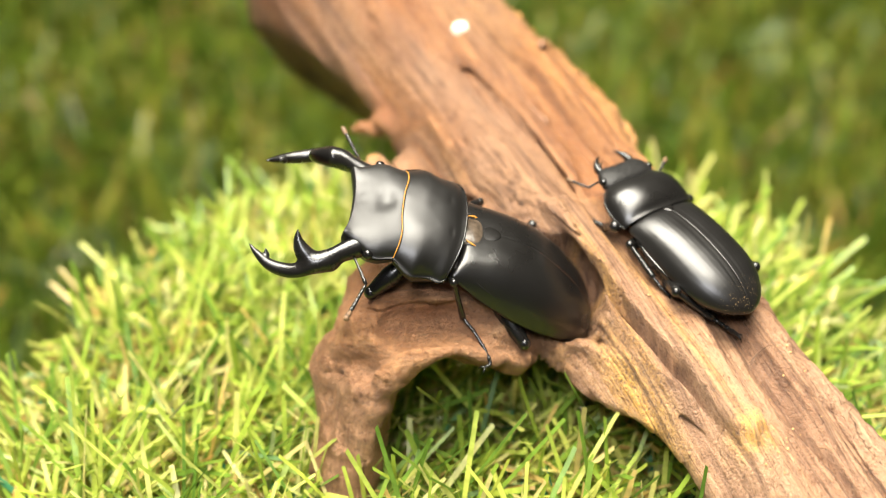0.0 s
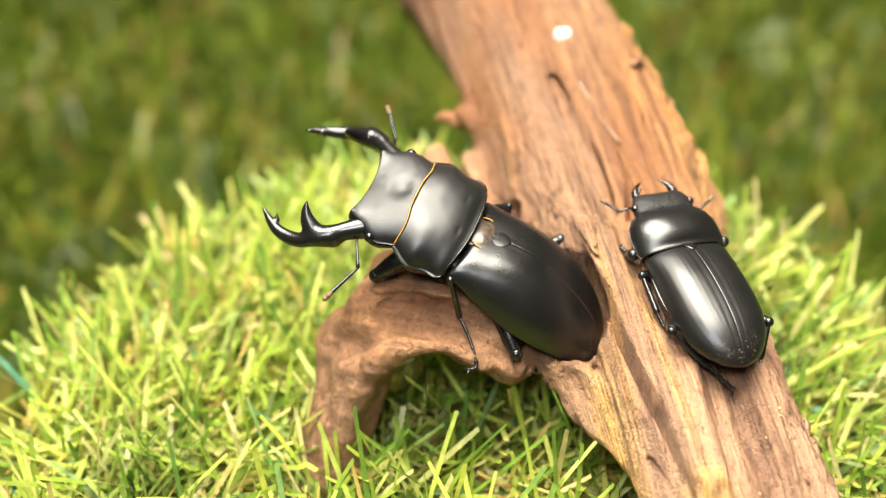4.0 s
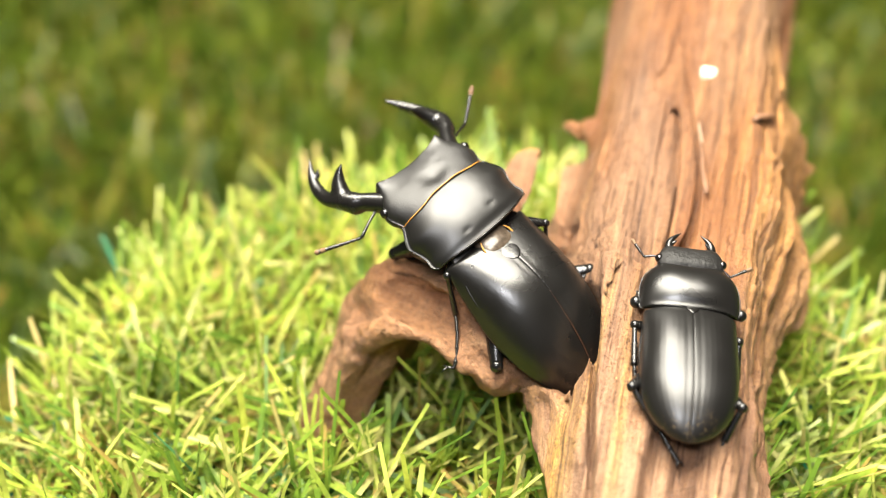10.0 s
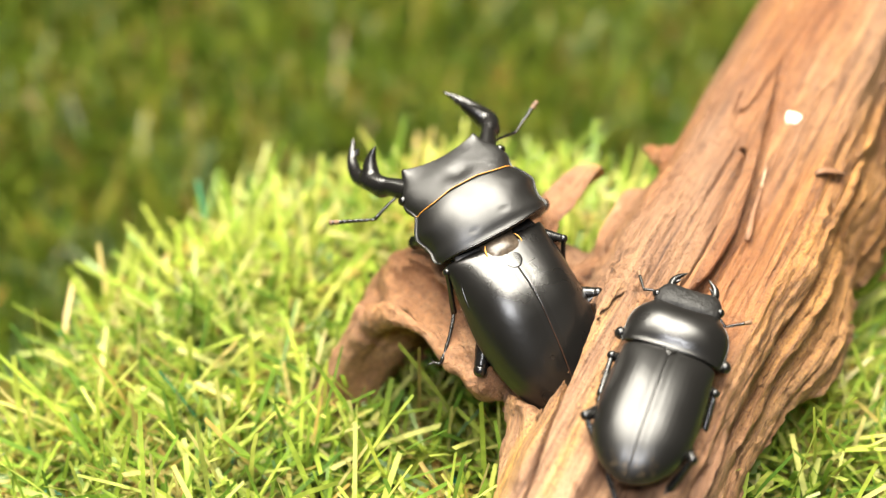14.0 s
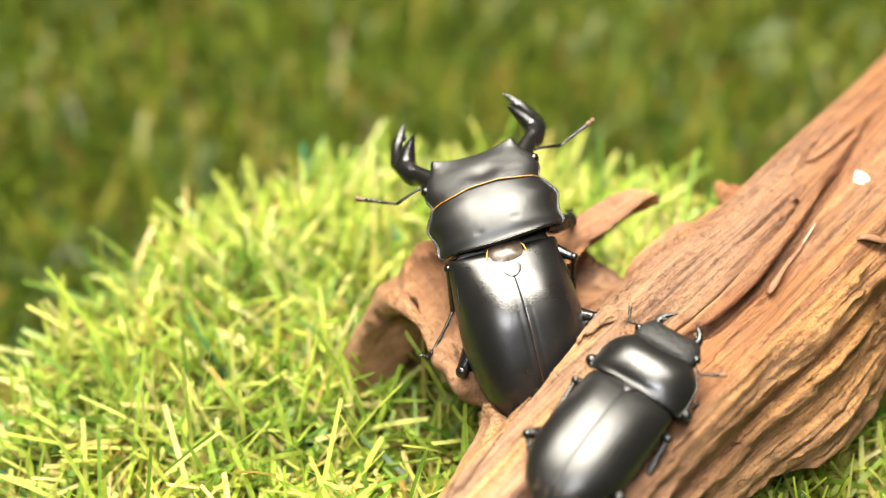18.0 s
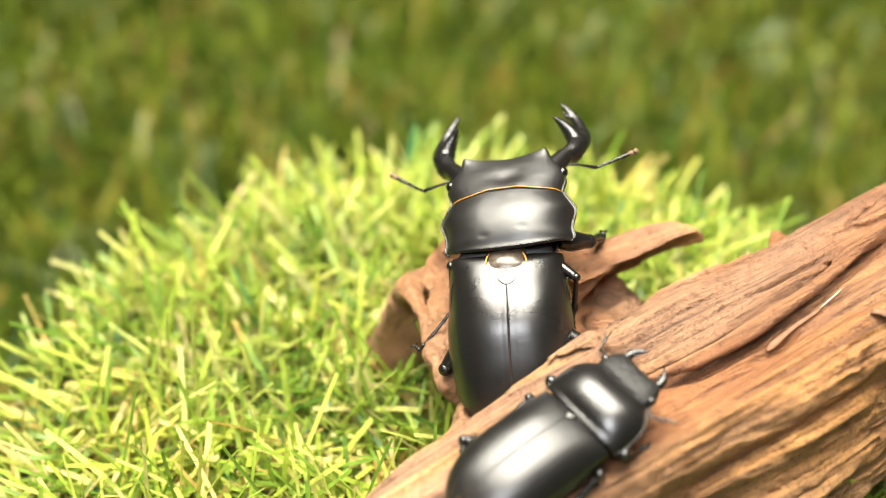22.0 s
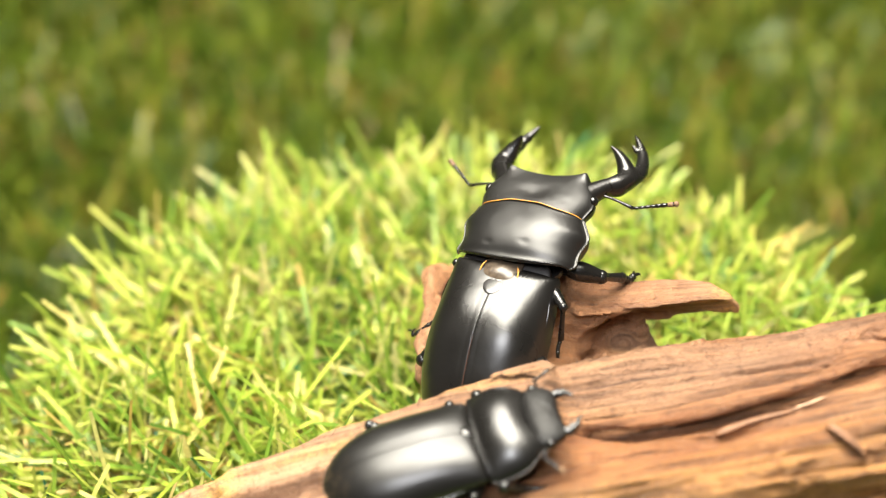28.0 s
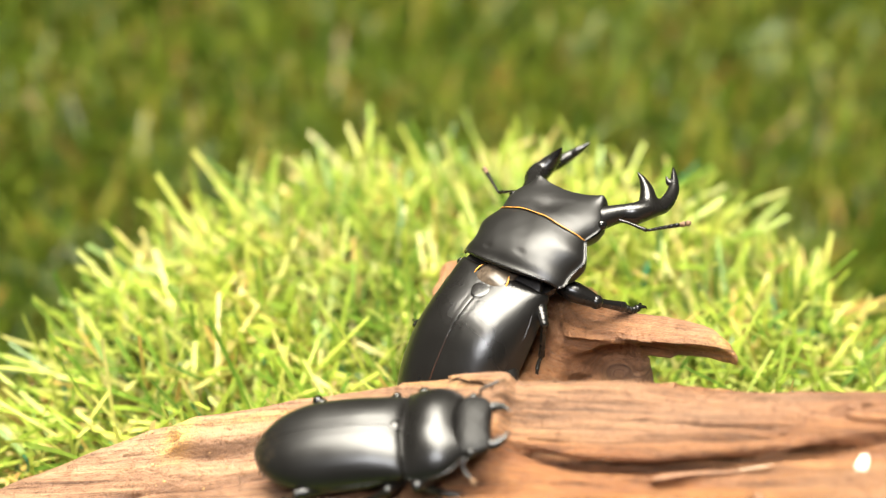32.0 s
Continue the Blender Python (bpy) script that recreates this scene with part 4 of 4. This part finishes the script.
def male_beetle():
    base = np.array([0.0, 8.0, 44.0])
    thing = new("stag_beetle")
    thing.location = Vector(base / 1000.0)
    tagged(thing, "large glossy black male stag beetle with toothed jaws on the branch", "beetle", group="stag beetles on the driftwood")
    T = Frame((-3.6, 9.5, 58.0), (-39.4, 1.7, 7.3), (2.9, 27, 5.4))
    E = TAIL_FRAME
    # pronotum: a domed shield with angular sides and a thin raised rim
    def dome(j):
        return np.maximum(1 - np.minimum(np.abs(j) / 0.965, 1) ** 2.7, 0) ** 0.62

    def collar(j):
        return 9.9 + 0.6 * np.exp(-(np.abs(j + 0.03) / 0.46) ** 4) + 1.2 * np.abs(j) ** 6

    def pronotum_shape(k, j):
        wide = ease(k, [-0.1, 0, 0.09, 0.28, 0.45, 0.62, 0.68, 0.8, 1.0], [12.6, 13.4, 14.1, 13.5, 13.8, 14.6, 14.6, 13.8, 12.2])
        back = -3.2 + 3.1 * np.abs(j) ** 2.6
        f = back + k * (collar(j) - back)
        edge = 0.2 + 0.3 * k + 2.8 * k ** 2
        high = 6.1 - np.where(k < 0.42, 10.0, 6.5) * (k - 0.42) ** 2
        w = edge + high * dome(j) - 0.25 * np.exp(-((f + 0.4) / 0.5) ** 2 - ((wide * j + 4.5) / 0.7) ** 2)
        w = w - 0.16 * np.exp(-((f - 0.6) / 0.6) ** 2 - ((wide * j - 3.6) / 0.8) ** 2)
        w = w + 0.07 * (vnoise(f / 4.5 + 3, wide * j / 4.5 + 7, 0 * f) + 0.5 * vnoise(f / 1.9 + 5, wide * j / 1.9, 0 * f)) * (1 - j ** 2)
        w = w + 0.22 * np.exp(-(k / 0.03) ** 2) - 0.12 * np.exp(-((k - 0.09) / 0.05) ** 2) * (1 - j ** 2)
        return f, wide * j, w, w - ease(k, [0, 0.12, 0.4, 1.0], [0.9, 1.2, 9.0, 8.0]) * np.sqrt(np.maximum(1 - j ** 2, 0)) - 0.05

    v, f, rows = shield(T, 44, 60, pronotum_shape)
    mesh_object("pronotum", v, f, M_SHELL, thing, "smooth satin black pronotum", base=base)
    rim = np.vstack([rows[44:0:-2, 0], rows[1, 1:-1:2], rows[1:45:2, -1]])
    mesh_object("rim", *tube(T(rim), [0.2] * len(rim), 3 * len(rim), 6), M_LEG, thing, "thin raised rim of the pronotum", base=base)

    # head: domed at the neck, saddle-shaped and scooped in front
    def head_shape(k, j):
        wide = ease(k, [0, 0.15, 0.33, 0.52, 0.62, 0.72, 0.88, 1.0], [12.0, 12.4, 13.0, 12.8, 12.1, 11.2, 10.3, 9.8])
        front = 20.9 + 1.3 * np.minimum(np.abs(j) / 0.93, 1) ** 2.4 - 1.6 * np.clip((np.abs(j) - 0.93) / 0.07, 0, 1)
        back = collar(j) + 0.15
        f = back + k * (front - back)
        e = k ** 1.6
        behind = 3.4 + 4.1 * dome(j)
        ahead = 2.9 + (2.3 + 0.9 * np.minimum(np.abs(j) / 0.9, 1) ** 2) * np.maximum(1 - np.abs(j) ** 10, 0) ** 0.5
        w = behind * (1 - e) + ahead * e - 0.75 * np.exp(-((k - 0.34) / 0.2) ** 2 - ((j - 0.02) / 0.24) ** 2)
        w = w + 0.45 * np.exp(-((k - 0.97) / 0.1) ** 2 - ((np.abs(j) - 0.9) / 0.09) ** 2)
        w = w + 0.08 * (vnoise(f / 3.2 + 13, wide * j / 3.2 + 2, 0 * f) + 0.6 * vnoise(f / 1.3 + 5, wide * j / 1.3, 0 * f)) * (1 - j ** 2)
        low = 3.0 - np.interp(k, [0, 0.3, 0.8, 1], [4.0, 5.6, 5.4, 2.6]) * np.maximum(1 - j ** 2, 0) ** 0.45 - 0.05
        return f, wide * j, w, low

    v, f, rows = shield(T, 40, 56, head_shape)
    head = mesh_object("head", v, f, M_HEAD, thing, "broad black head with a scooped front", base=base)
    seam = rows[1, 2:-2:2].copy()
    seam[:, 2] += 0.04
    for sg in (-1, 1):
        mesh_object("eye", *ball(T((16.4, sg * 12.2, 3.5)), 1.15), M_EYE, head, "shiny bead eye", base=base)
        mesh_object("mandible", *mandible(T, sg), M_JAW, thing, "curved glossy jaw with an inner tooth", base=base)
    # gold fringes at the seams
    k = np.linspace(-1, 1, 25)
    mesh_object("neck_fringe", *tube(T(seam), [0.05] + [0.11] * (len(seam) - 2) + [0.05], 70, 8), M_FRINGE, thing, "golden hair fringe behind the head", base=base)
    mouth = np.column_stack([20.3 + 1.2 * k ** 2, 7.6 * k, np.full(25, 2.2)])
    mesh_object("mouth_fringe", *tube(T(mouth), [0.3] * 25, 50, 8), M_FRINGE, head, "golden hair fringe at the mouth", base=base)
    # neck and scutellum between the shields
    v, f = loft([(-2.5, 2.4, 0.3, -2, 1.4, 0), (-1.0, 3.8, 0.9, -5, 1.5, -0.5), (1.2, 4.3, 1.3, -6, 1.2, -1.0), (3.2, 4.2, 1.0, -6, 0.5, -1.0), (5.5, 4.0, 0.6, -4, -0.8, -0.6), (6.5, 3.0, 0.3, -2, -2.0, 0)], 20, 36)
    mesh_object("neck", E(v), f, M_NECK, thing, "smooth grey-brown neck between pronotum and wing cases", base=base)
    v, f = loft([(-2, 10.5, 0.8, -5, -2.2, 0), (1.5, 10.3, 1.0, -5, -1.6, 0), (4.5, 9.5, 1.0, -5, -1.8, 0), (7, 6.5, 0.5, -4, -2.5, 0)], 14, 30)
    mesh_object("waist", E(v), f, M_WAIST, thing, base=base)
    for sg in (-1, 1):
        arc = E([(0.3, sg * 4.1, 1.6), (1.3, sg * 4.2, 1.7), (2.4, sg * 4.0, 1.5), (3.3, sg * 3.5, 1.25)])
        mesh_object("collar_fringe", *tube(arc, [0.08, 0.17, 0.17, 0.08], 18, 8), M_FRINGE, thing, "golden hairs at the collar", base=base)
    v, f = loft([(1.4, 2.2, 0.2, -0.6, 0.9, 0), (0.8, 2.7, 0.3, -0.8, 1.5, 0), (-0.8, 2.6, 0.3, -0.8, 2.65, 0), (-2.6, 1.8, 0.25, -0.7, 3.75, 0), (-3.5, 0.9, 0.2, -0.6, 4.2, 0), (-3.8, 0.2, 0.05, -0.5, 4.3, 0)], 18, 24)
    mesh_object("scutellum", E(v), f, M_LEG, thing, "small black heart-shaped scutellum", base=base)
    rows = ELYTRA
    for sg in (-1, 1):
        mesh_object("elytron", *elytron(E, rows, sg, power=3.0), M_ELYTRA, thing, "polished black wing case", base=base)
    line = [(q[0], 0.0, q[3] + q[2] - 0.05) for q in rows[6:12]]
    mesh_object("suture", *tube(E(line), [0.03, 0.06, 0.08, 0.08, 0.06, 0.03], 40, 6), M_SUTURE, thing, "thin red-brown seam between the wing cases", base=base)
    v, f = loft([(1, 10, 0.5, -4, -0.5, 0), (-4, 12.0, 0.5, -6.5, -0.8, 0), (-14, 11.8, 0.5, -7.5, -0.8, 0), (-24, 9.0, 0.5, -6, -1.6, 0), (-30, 5.6, 0.3, -3, -4.4, 0), (-32.6, 0.5, 0.1, -0.6, -6.6, 0)], 24, 36)
    mesh_object("abdomen", E(v), f, M_LEG, thing, base=base)
    v, f = loft([(-3, 8, 0.5, -4, -2, 0), (2, 10, 1, -5, -2.5, 0), (8, 9.5, 1, -5, -1.5, 0), (13, 7, 1, -4, -0.5, 0)], 14, 30)
    mesh_object("breast", T(v), f, M_LEG, thing, base=base)
    # legs
    lab = "slim glossy black leg with hooked claws"
    leg(thing, base, lab, "leg", T((8, -7.5, -3)), (-20, 0.1, 49.3), (-16, 6, 46.5), [(-15, 8, 46), (-14, 10, 46)], 1.9)
    leg(thing, base, lab, "leg", T((3, 9.5, -3)), (-9.4, 26.8, 54.8), (-15.6, 29.6, 50.6), [(-17.6, 30.6, 48.8), (-20, 31.0, 48.4)], 1.9)
    leg(thing, base, lab, "leg", E((3, -8, -4)), (-2.4, -3.0, 54.6), (-0.6, -2.6, 44.4), [(2.0, -5.2, 42.2), (4.4, -8.4, 39.5), (5.1, -10.0, 37.9), (4.0, -10.8, 37.7)], 1.15)
    leg(thing, base, lab, "leg", E((3, 8, -4)), (3.3, 23.0, 55.6), (3.7, 22.9, 47.0), [(4.4, 22.6, 45.0), (5.0, 22.8, 43.5)], 1.15)
    leg(thing, base, lab, "leg", E((-10, -7, -5)), (12.4, -4.7, 38.8), (9, 2, 37.5), [(8, 4, 37), (7, 6, 37)], 1.8)
    leg(thing, base, lab, "leg", E((-12, 8, -6)), (15.0, 23.8, 48.2), (14.0, 17.0, 44), [(13.5, 15, 43), (13, 13, 43)], 1.6)
    left = antenna(thing, base, T((19.6, -11.2, 2.0)), T((18.4, -19.0, 0.6)), (-29.8, -15.9, 57.0), 0.75, "thin black elbowed antenna")
    right = antenna(thing, base, T((19.9, 11.4, 2.4)), T((20.9, 19.2, -0.3)), (-25.3, 37.7, 68.6), 0.75, "thin black elbowed antenna")
    return thing, left, right


def female_beetle():
    base = np.array([46.0, 16.0, 46.0])
    thing = new("stag_beetle")
    thing.location = Vector(base / 1000.0)
    tagged(thing, "smaller black female stag beetle with small jaws on the plank", "beetle", group="stag beetles on the driftwood")
    F = Frame((42.0, 21.3, 53.2), (-27.6, 39.4, 10.8), (17.4, 11.8, -2.5))
    def dome(j):
        return np.maximum(1 - np.minimum(np.abs(j) / 0.985, 1) ** 2.4, 0) ** 0.6

    def pronotum_shape(k, j):
        wide = ease(k, [-0.1, 0, 0.07, 0.3, 0.5, 0.7, 0.85, 1.0], [9.4, 10.0, 10.4, 10.5, 10.4, 9.8, 8.6, 6.8])
        back = -1.5 + 0.7 * np.abs(j) ** 2.4
        f = back + k * (8.3 + 1.9 * np.abs(j) ** 2 - back)
        edge = 0.1 + 1.0 * k
        high = 4.8 - np.where(k < 0.48, 6.0, 6.5) * (k - 0.48) ** 2
        w = edge + high * dome(j) + 0.22 * np.exp(-(k / 0.04) ** 2) - 0.1 * np.exp(-((k - 0.11) / 0.05) ** 2) * (1 - j ** 2)
        w = w + 0.05 * vnoise(f / 3.5 + 3, wide * j / 3.5 + 17, 0 * f) * (1 - j ** 2)
        return f, wide * j, w, w - ease(k, [0, 0.12, 0.4, 1.0], [1.2, 1.8, 5.0, 5.0]) * np.sqrt(np.maximum(1 - j ** 2, 0)) - 0.05

    v, f, rows = shield(F, 44, 60, pronotum_shape)
    mesh_object("pronotum", v, f, M_FEMALE_SHIELD, thing, "domed glossy black pronotum", base=base)
    rim = np.vstack([rows[40:0:-2, 0], rows[1, 1:-1:2], rows[1:41:2, -1]])
    mesh_object("rim", *tube(F(rim), [0.13] * len(rim), 3 * len(rim), 6), M_LEG, thing, "thin raised rim of the pronotum", base=base)
    v, f = loft([(8.6, 6.0, 1.4, -2.4, 1.0, 0), (10.2, 6.9, 2.2, -2.8, 1.2, 0), (12.2, 6.8, 2.0, -2.8, 1.3, 0.2), (13.8, 5.9, 1.5, -2.4, 1.3, 0.5), (14.7, 4.9, 0.9, -1.6, 1.2, 0.5), (14.9, 4.2, 0.2, -0.6, 1.1, 0.4)], 24, 44, 0.8, 0.85)
    head = mesh_object("head", F(v), f, M_ROUGH, thing, "pitted matt black head", base=base)
    for sg in (-1, 1):
        mesh_object("eye", *ball(F((11.6, sg * 6.6, 1.6)), 0.95), M_EYE, head, "shiny bead eye", base=base)
        jaw = joined(tube(F([(13.6, sg * 3.9, 0.9), (15.6, sg * 4.5, 0.8), (17.4, sg * 3.9, 1.1), (18.9, sg * 2.1, 1.5)]), [1.0, 0.95, 0.65, 0.08], 16, 12),
                     tube(F([(16.2, sg * 4.0, 1.0), (16.8, sg * 2.9, 1.7)]), [0.5, 0.08], 5, 8))
        mesh_object("mandible", *jaw, M_LEG, thing, "short curved black jaw", base=base)
    v, f = loft([(-3.5, 6, 1.2, -3, 0, 0), (-1, 8, 1.9, -4, 0, 0), (1.5, 7, 1.6, -4, 0, 0)], 10, 30)
    mesh_object("neck", F(v), f, M_LEG, thing, "black waist behind the pronotum", base=base)
    mesh_object("collar_fringe", *tube(F([(-1.3, -4.2, 2.2), (-1.3, -3.2, 2.6), (-1.3, -2.2, 2.7)]), [0.2, 0.4, 0.2], 8, 8), M_FRINGE, thing, "orange hairs at the waist", base=base)
    v, f = loft([(-1.6, 1.2, 0.2, -0.5, 3.7, 0), (-2.4, 1.3, 0.3, -0.5, 4.2, 0), (-3.6, 0.3, 0.1, -0.4, 4.6, 0)], 12, 18)
    mesh_object("scutellum", F(v), f, M_LEG, thing, "tiny black scutellum", base=base)
    rows = [(-1.3, 8.7, 0.9, 0.0), (-1.4, 9.1, 2.4, 0.2), (-2.4, 9.5, 3.8, 0.3), (-6.5, 9.7, 4.9, 0.4), (-11, 9.9, 5.6, 0.4), (-16, 10.0, 5.8, 0.4),
            (-20.5, 9.7, 5.6, 0.4), (-24.5, 8.6, 4.9, 0.4), (-27.8, 6.7, 3.7, 0.4), (-30.1, 4.4, 2.2, 0.5), (-31.4, 1.9, 0.9, 0.6), (-31.8, 0.3, 0.2, 0.6)]
    for sg in (-1, 1):
        mesh_object("elytron", *elytron(F, rows, sg, n=60, m=70, power=2.7, striae=9, margin=1.0), M_FEMALE, thing, "finely striated black wing case with dust at the tip", base=base)
    v, f = loft([(-1, 8, 0.5, -4, 0, 0), (-6, 9.8, 0.8, -5.5, 0, 0), (-15, 10.2, 1, -6, 0, 0), (-24, 8.2, 0.8, -5, 0, 0), (-29.5, 3.8, 0.3, -2.5, 0.2, 0), (-30.6, 0.5, 0.1, -0.6, 0.4, 0)], 24, 36)
    mesh_object("abdomen", F(v), f, M_LEG, thing, base=base)
    v, f = loft([(-2, 7, 0.5, -4.5, 0, 0), (4, 8, 1, -5, 0, 0), (10, 5, 1, -3, 0.5, 0)], 14, 30)
    mesh_object("breast", F(v), f, M_LEG, thing, base=base)
    lab = "short glossy black leg with fine claws"
    leg(thing, base, lab, "leg", F((5, -5, -3)), F((1.2, -10.9, -0.6)), F((4.5, -9.5, -4.6)), [F((6, -9.5, -5.4)), F((7.5, -9.8, -5.8))], 1.6)
    leg(thing, base, lab, "leg", F((5, 5, -3)), F((1.0, 10.9, -0.8)), F((4.5, 9.8, -5)), [F((6, 9.8, -6)), F((7.5, 10, -6.4))], 1.5)
    leg(thing, base, lab, "leg", F((-3, -6, -4)), F((-4.4, -11.0, -0.8)), F((-13, -10.6, -2.8)), [F((-15.5, -10.2, -3.6)), F((-17.8, -9.4, -4.4))], 1.2)
    leg(thing, base, lab, "leg", F((-3, 6, -4)), F((-5, 10.6, -1.6)), F((-12, 10.8, -5)), [F((-14, 10.6, -6)), F((-16, 10.4, -6.6))], 1.2)
    leg(thing, base, lab, "leg", F((-12, -6, -4.5)), F((-20.2, -11.4, 0.4)), F((-27, -5, -4.0)), [F((-29.5, -3, -5.0)), F((-32.0, -1.0, -6.0))], 1.35)
    leg(thing, base, lab, "leg", F((-13, 5, -4.5)), F((-22.0, 10.6, 0.2)), F((-27, 8, -5)), [F((-29, 7.4, -6)), F((-30.6, 7, -6.6))], 1.35)
    antenna(thing, base, F((12.6, -5.6, 0.8)), F((12.6, -9.6, 0.2)), F((17.0, -12.0, -0.4)), 0.6, "thin elbowed antenna")
    antenna(thing, base, F((11.6, 5.8, 0.8)), F((9.6, 8.4, 0.4)), F((12.3, 12.9, 0.8)), 0.6, "thin elbowed antenna")
    return thing


male, left_antenna, right_antenna = male_beetle()
female = female_beetle()


# ---------------------------------------------------------------- what moves
# where the tips of the male's feelers point as it stirs them: seconds, place on the turntable in mm
LEFT_TIPS = [(0, (-24.1, -17.2, 57.4)), (3.5, (-25.4, -16.5, 55.5)), (6, (-25.8, -16.4, 55.3)), (9, (-26.8, -16.4, 56.0)), (13, (-29.6, -15.2, 55.6)), (16.5, (-29.3, -15.6, 55.8)),
             (19, (-29.8, -15.9, 57.0)), (23, (-30.7, -15.7, 58.0)), (25.5, (-30.6, -16.0, 59.0)), (28, (-30.1, -16.1, 58.7)), (32, (-27.8, -16.8, 57.8))]
RIGHT_TIPS = [(0, (-27.0, 37.3, 65.4)), (3.5, (-28.3, 36.9, 66.5)), (6, (-28.9, 36.4, 69.0)), (9, (-28.6, 36.2, 70.4)), (13, (-27.7, 37.0, 68.0)), (16.5, (-25.4, 37.7, 68.2)),
              (19, (-25.3, 37.7, 68.6)), (23, (-24.6, 37.9, 66.6)), (25.5, (-23.9, 38.0, 66.2)), (28, (-23.3, 38.0, 67.4)), (32, (-26.3, 37.1, 70.0))]


def stir(feeler, base, rest_tip, tips):
    root = feeler.location * 1000.0 + Vector(base)
    rest = (Vector(rest_tip) - root).normalized()
    spot = Matrix.Translation(feeler.location)
    walk(feeler, [(t, spot @ rest.rotation_difference((Vector(p) - root).normalized()).to_matrix().to_4x4()) for t, p in tips])


def motions():
    times = [k * 1.0 for k in range(33)]
    for thing in (turntable, mat_disc, driftwood, male, female):
        rest = thing.matrix_basis.copy()
        walk(thing, [(t, pose(0, 0, 0, 0, 0, TURN_RATE * t) @ rest) for t in times])
    stir(left_antenna, (0.0, 8.0, 44.0), (-29.8, -15.9, 57.0), LEFT_TIPS)
    stir(right_antenna, (0.0, 8.0, 44.0), (-25.3, 37.7, 68.6), RIGHT_TIPS)


motions()
